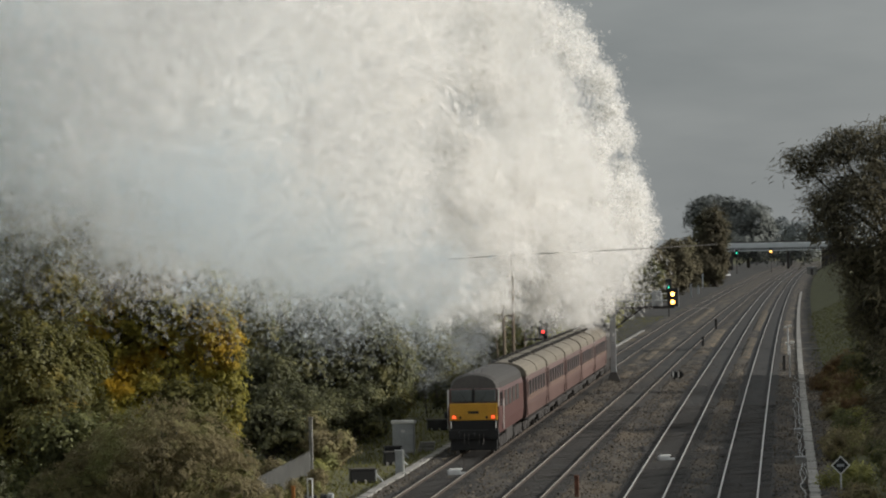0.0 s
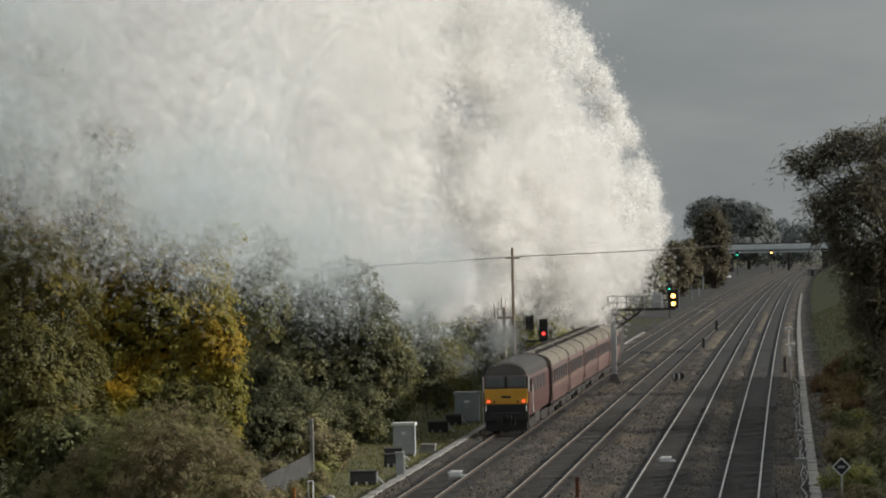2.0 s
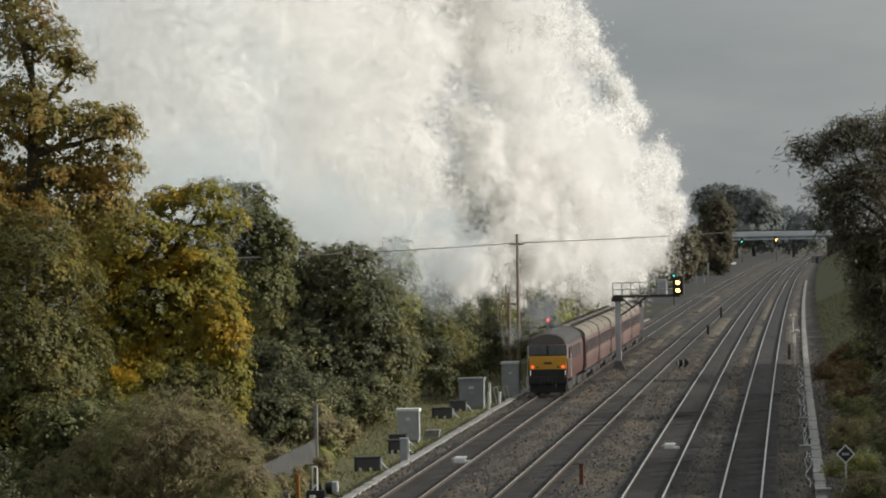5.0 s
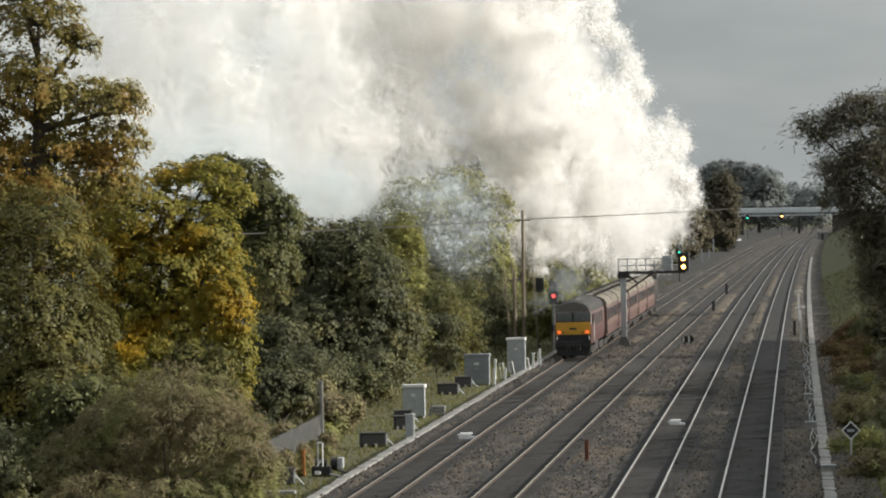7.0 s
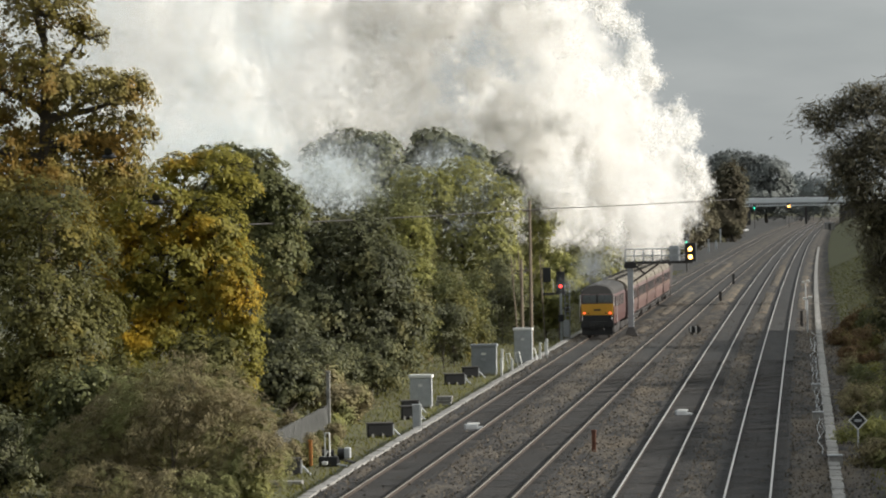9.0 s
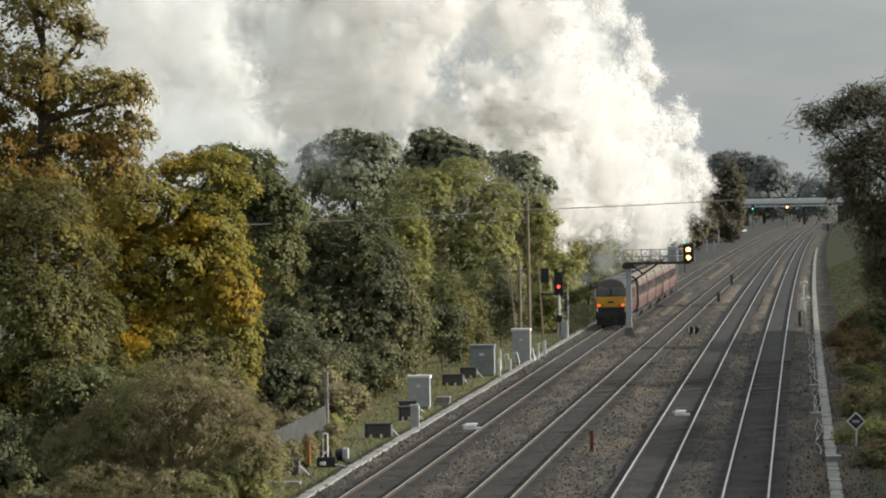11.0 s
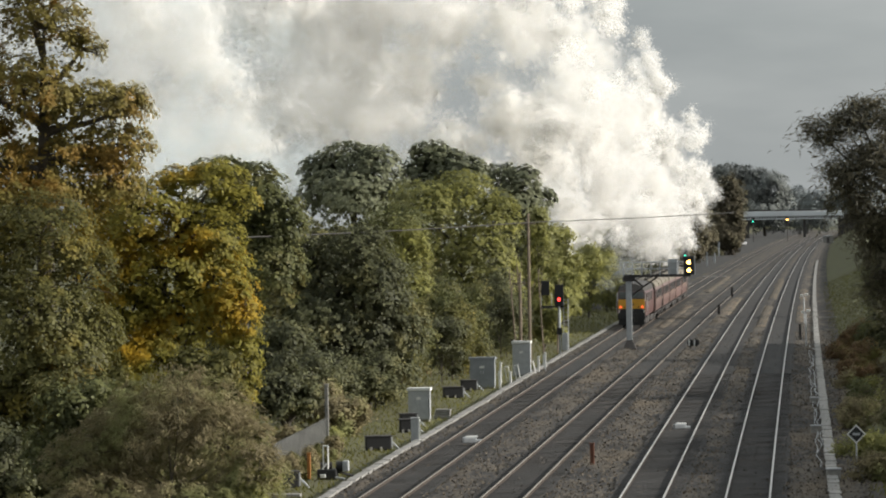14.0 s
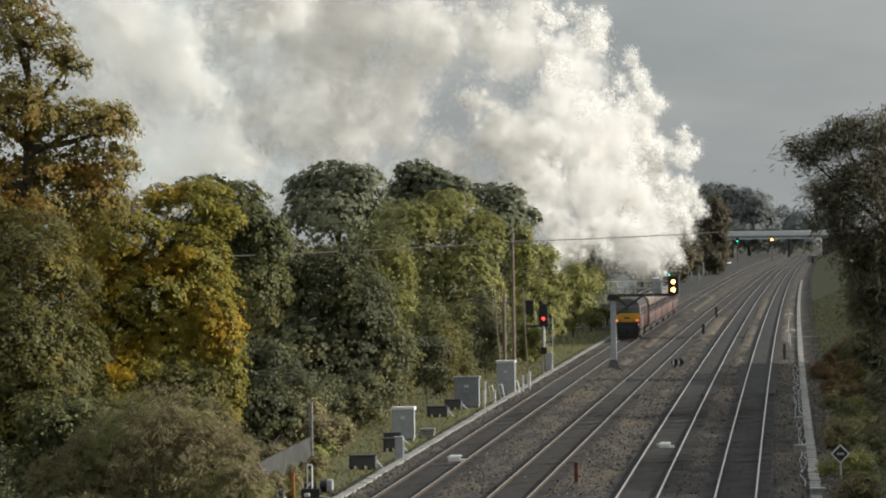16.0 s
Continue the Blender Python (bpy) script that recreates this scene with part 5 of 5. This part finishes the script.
def puff_mesh(name, n, flat, seed, material, edge, flake=FLAKE):
    """A billow of unit size: small drifting flakes crowded towards the skins of many smaller billows."""
    rng = np.random.default_rng(seed)
    k = 22
    c = rng.normal(0, 1, (k, 3))
    c /= np.linalg.norm(c, axis=1)[:, None]
    c *= rng.uniform(0.15, 0.72, k)[:, None]
    r = rng.uniform(0.22, 0.48, k)
    w = rng.choice(k, n, p=r ** 2 / (r ** 2).sum())
    d = rng.normal(0, 1, (n, 3))
    d /= np.linalg.norm(d, axis=1)[:, None]
    rad = np.minimum(np.abs(rng.normal(0, edge, n)), 1.35 * rng.random(n) ** 0.3)
    p = c[w] + d * (r[w] * rad)[:, None]
    p[:, 2] *= flat
    nn = d * 0.25 + rng.normal(0, 1, (n, 3))
    nn /= np.linalg.norm(nn, axis=1)[:, None]
    a = np.cross(nn, rng.normal(0, 1, (n, 3)))
    a /= np.linalg.norm(a, axis=1)[:, None]
    b = np.cross(nn, a)
    return p, a, b, rng, material, flake, name


def puff_data(spec, size):
    p, a, b, rng, material, flake, name = spec
    s = (flake * rng.uniform(0.6, 1.4, len(p)))[:, None]
    q = p * size
    v = np.stack([q + a * s, q - a * s * 0.5 + b * s * 0.87, q - a * s * 0.5 - b * s * 0.87], 1)
    return soup(name, v.reshape(-1, 3), 3, material)


BIG = [puff_data(puff_mesh("puff", 9000, 0.9, 200 + i, M["smoke"], 0.75, 0.19), 6.0) for i in range(4)]
MEDIUM = [puff_data(puff_mesh("puff", 6000, 0.95, 210 + i, M["smoke"], 0.55, 0.15), 3.4) for i in range(4)]
SMALL = [puff_data(puff_mesh("puff", 3000, 1.0, 220 + i, M["dense"], 0.60, 0.10), 1.8) for i in range(3)]
THIN = [puff_data(puff_mesh("wisp", 9500, 0.8, 240 + i, M["haze"], 0.9, 0.092), 5.0) for i in range(3)]
VEIL = [puff_data(puff_mesh("wisp", 7000, 0.8, 250 + i, M["veil"], 0.95, 0.24), 9.0) for i in range(3)]
EXHAUST = puff_data(puff_mesh("wisp", 800, 0.7, 260, M["fumes"], 0.9, 0.12), 1.7)
RADIUS = {"big": 4.2, "medium": 2.4, "small": 1.1, "thin": 2.5, "veil": 6.0}


def seen_from(px, py, dist):
    """The place at a distance along the line, by its bearing (in steps of 1/7891) from the line and the level."""
    return Vector((dist * px / 7891.0, dist, 9.73 + dist * py / 7891.0))


def lerp_rows(rows, t):
    for (t0, *a), (t1, *b) in zip(rows, rows[1:]):
        if t <= t1:
            f = (t - t0) / (t1 - t0)
            return [u + (v - u) * f for u, v in zip(a, b)]
    return rows[-1][1:]


# the plume's windward edge: bearing at seven levels, for five moments
LEVELS = [-110, -20, 40, 120, 200, 300, 420, 560]
EDGE = [(0, -300, -230, -200, -232, -248, -278, -345, -450), (4, -272, -196, -160, -175, -220, -285, -345, -450), (7.5, -230, -155, -135, -155, -210, -258, -308, -410),
        (11, -205, -140, -125, -145, -195, -245, -300, -390), (16, -180, -128, -113, -115, -146, -220, -310, -415)]
# distance of the plume at bearings -200, -400, -700, -1000, -1350
REACH = [(0, 350, 318, 262, 186, 158), (4, 392, 338, 300, 236, 180), (7.5, 432, 372, 385, 320, 250), (11, 472, 405, 440, 400, 340), (16, 540, 505, 515, 490, 450)]
# underside of the plume at the same bearings
UNDER = [(0, -110, -102, -22, 88, 50), (4, -95, -106, 8, 90, 110), (7.5, -85, -85, 10, 40, 60), (11, -75, -70, 20, 50, 90), (16, -62, -60, 30, 70, 100)]
BEAR = [-200, -400, -700, -1000, -1350]


def puff_place(u, v, t, r):
    """Place in the plume: u runs from the windward edge to the far end, v from underside to top. r keeps a puff inside the edge."""
    e, d, un = lerp_rows(EDGE, t), lerp_rows(REACH, t), lerp_rows(UNDER, t)
    b0 = -120 - 1280 * u
    dist = float(np.interp(-b0, [-x for x in BEAR], d))
    inset = r * 7891 / dist
    low = float(np.interp(-b0, [-x for x in BEAR], un)) + inset * 0.3
    py = low + (600 - low) * v
    px = float(np.interp(py, LEVELS, e)) - inset
    px = px + (-1500 - px) * u
    dist = float(np.interp(-px, [-x for x in BEAR], d))
    return px, py, dist


PLUME = thing("steam_plume", "huge white plume of steam and smoke drifting off the train", "smoke")
PUFF_LIST = []
prng = random.Random(77)


def add_puffs(n, kind, meshes, us, vs, spread):
    for i in range(n):
        u, v = us(), vs()
        ob = new("wisp" if kind in ("thin", "veil") else "puff", prng.choice(meshes))
        ob.parent = PLUME
        PUFF_LIST.append((ob, u, v, prng.uniform(-spread, spread), prng.uniform(0, 360), prng.uniform(-20, 20), prng.uniform(0.0, 0.05), RADIUS[kind]))


add_puffs(95, "big", BIG, lambda: prng.random() * 0.72, lambda: prng.random() ** 1.05, 14)
add_puffs(70, "medium", MEDIUM, lambda: prng.random() ** 1.6 * 0.5, lambda: prng.random() ** 1.1, 8)
add_puffs(44, "medium", MEDIUM, lambda: prng.random() * 0.22, lambda: prng.random() * 0.35, 6)
add_puffs(90, "small", SMALL, lambda: prng.random() ** 2 * 0.12, lambda: prng.random() ** 1.1 * 0.8, 5)
for i in range(22):
    ob = new("wisp", prng.choice(THIN))
    ob.parent = PLUME
    PUFF_LIST.append((ob, 0.2 + 0.5 * prng.random(), prng.uniform(-0.06, 0.10), prng.uniform(-60, -25), prng.uniform(0, 360), prng.uniform(-20, 20), prng.uniform(0.05, 0.12), 1.5))
add_puffs(60, "thin", THIN, lambda: 0.35 + prng.random() * 0.65, lambda: prng.random() ** 1.2 * 0.95, 16)

add_puffs(30, "veil", VEIL, lambda: 0.30 + prng.random() * 0.6, lambda: 0.12 + prng.random() * 0.88, 22)


# ------------------------------------------------------------------ birds
def bird():
    t = thing("crow", "black crow flapping across the steam", "bird", None, "pair of crows")
    bm = B()
    bmesh.ops.create_uvsphere(bm, u_segments=10, v_segments=8, radius=0.5, matrix=Matrix.Diagonal((0.46, 0.16, 0.15, 1)))
    part("body", bm, M["feather"], t, smooth=True)
    wings = []
    for s in (-1, 1):
        bm = B()
        v = [bm.verts.new(c) for c in ((0.10, 0, 0), (0.14, s * 0.25, 0.02), (0.02, s * 0.48, 0.0), (-0.12, s * 0.36, 0), (-0.10, s * 0.1, 0))]
        bm.faces.new(v)
        bmesh.ops.solidify(bm, geom=bm.faces[:], thickness=0.015)
        wings.append(part("wing", bm, M["feather"], t))
    bm = B()
    v = [bm.verts.new(c) for c in ((-0.18, 0.03, 0), (-0.18, -0.03, 0), (-0.38, -0.08, 0), (-0.38, 0.08, 0))]
    bm.faces.new(v)
    bmesh.ops.solidify(bm, geom=bm.faces[:], thickness=0.012)
    part("tail", bm, M["feather"], t)
    return t, wings


CROWS = [bird(), bird()]
FUMES = []
for off, dx, dz in ((1.5, -0.6, 4.5), (4.0, -0.2, 4.9), (7.0, -0.9, 4.8), (10.0, -0.5, 5.2), (14.0, -1.4, 5.3), (2.0, -2.2, 3.6)):
    ob = new("wisp", EXHAUST)
    ob.parent = PLUME
    ob["kind"] = "stuff"
    FUMES.append((ob, off, dx, dz))

# ------------------------------------------------------------------ pieces of the track, last
sl = mesh_of("sleeper", box(B(), -1.25, 1.25, -0.125, 0.125, -0.2, -0.118, 0.012), M["sleeper"])
for k, tr in TRACK_OBJ.items():
    for i in range(230):
        ob = new("sleeper", sl)
        ob.parent = tr
        ob.matrix_basis = track_pose(k, 122 + i * 0.66)
rng = np.random.default_rng(9)
n = 52000
yy = 118 + 250 * rng.random(n) ** 1.4
xx = rng.uniform(-17.0, 2.6, n) + 0.965e-5 * yy * yy / 2
off = np.min([np.abs(xx - track_x(k, yy)) for k in TRACKS], axis=0)
ok = (off > 1.2) | (rng.random(n) < 0.12)
xx, yy = xx[ok], yy[ok]
n = len(xx)
cc = np.stack([xx, yy, -0.13 + rng.uniform(-0.05, 0.05, n)], 1)
st = new("ballast_stones", soup("ballast_stones", leaf_faces(cc, np.tile([0, -0.5, 0.8], (n, 1)), 0.05, rng, 0.8), 4, M["stone"]))
tagged(st, "loose brown and grey ballast stones", "stones", kind="stuff")
n = 60000
xx = np.where(rng.random(n) < 0.6, rng.uniform(-30, -17.4, n), rng.uniform(2.4, 12, n))
yy = 130 + 500 * rng.random(n) ** 1.6
xx = xx + 0.965e-5 * yy * yy / 2
zz = np.where(xx > 3, -0.3 + np.minimum(3.0, np.maximum(0, xx - 0.965e-5 * yy * yy / 2 - 3) * 0.42), -0.3)
hh = rng.uniform(0.05, 0.22, n)
a = rng.uniform(0, 6.28, n)
dx, dy = np.cos(a) * 0.035, np.sin(a) * 0.035
v = np.stack([np.stack([xx - dx, yy - dy, zz], 1), np.stack([xx + dx, yy + dy, zz], 1), np.stack([xx + rng.normal(0, 0.1, n), yy + rng.normal(0, 0.1, n), zz + hh], 1)], 1)
gr = new("grass", soup("grass", v.reshape(-1, 3), 3, M["grass"]))
tagged(gr, "tufts of yellow-green rough grass beside the line", "grass", kind="stuff")


# added hedge out of view; it only shades the bank and outer track
n = 50000
yy = rng.uniform(100, 335, n)
xx = rng.uniform(10.4, 12.6, n)
zz = 2.6 + (rng.random(n) ** 0.7) * (2.6 + 0.5 * np.sin(yy * 0.11) + 0.3 * np.sin(yy * 0.37))
shade_hedge = new("hedge", soup("hedge", leaf_faces(np.stack([xx, yy, zz], 1), np.tile([-0.6, -0.2, 0.6], (n, 1)), 0.2, rng), 4, M["dark_leaf"]))
tagged(shade_hedge, "unseen hedge added along the bank top to shade the bank", "hedge", kind="stuff")


# ------------------------------------------------------------------ what moves
TRAIN = [(0, 209.6), (3, 245.5), (6.5, 287.2), (9, 317), (13, 368.5), (16, 407)]


def train_y(t):
    return float(np.interp(t, [r[0] for r in TRAIN], [r[1] for r in TRAIN]))


def motions():
    offs = [(DIESEL, 0.0)] + [(c, 19.7 + 20.3 * i) for i, c in enumerate(COACHES)] + [(STEAMER, 19.8 + 20.3 * 5)]
    for ob, off in offs:
        walk(ob, [(t, track_pose("A", y + off)) for t, y in TRAIN])
    for ob, u, v, spread, turn, spin, drift, r in PUFF_LIST:
        ob["kind"] = "stuff"
        rows = []
        for t in (0, 2, 4, 6, 7.5, 9, 11, 13.5, 16):
            f = t / 16
            px, py, d = puff_place(min(1.05, u + drift * f), min(1.1, v + drift * f), t, r)
            p = seen_from(px, py, max(d + spread, d * 0.8))
            rows.append((t, pose(p.x, p.y, p.z, turn * 0.3, spin * f * 0.5, turn + spin * f)))
        walk(ob, rows)
    for ob, off, dx, dz in FUMES:
        walk(ob, [(t, track_pose("A", y + off) @ pose(dx, 0, dz, 0, 0, off * 40 + t * 5)) for t, y in TRAIN])
    flights = [[(0, 2600, 620), (7.5, 125, 365), (8.0, -302, 302), (8.5, -718, 208), (8.8, -1030, 130), (9.0, -1215, 95), (9.6, -1750, 0), (16, -6000, -60)],
               [(0, 2800, 560), (7.5, 300, 300), (8.0, -200, 165), (8.5, -630, 114), (8.8, -950, 55), (9.0, -1130, 12), (9.6, -1700, -40), (16, -6200, -80)]]
    for (t0, wings), fl in zip(CROWS, flights):
        rows = []
        for t, px, py in fl:
            p = seen_from(px, py, 130)
            rows.append((t, pose(p.x, p.y, p.z, 10, 0, 180)))
        walk(t0, rows)
        for s, w in zip((-1, 1), wings):
            walk(w, [(0, pose(0, 0, 0.02, -s * 20))] + [(7.0 + i * 0.12, pose(0, 0, 0.02, s * (38 if i % 2 else -22))) for i in range(24)] + [(16, pose(0, 0, 0.02, -s * 20))])


motions()
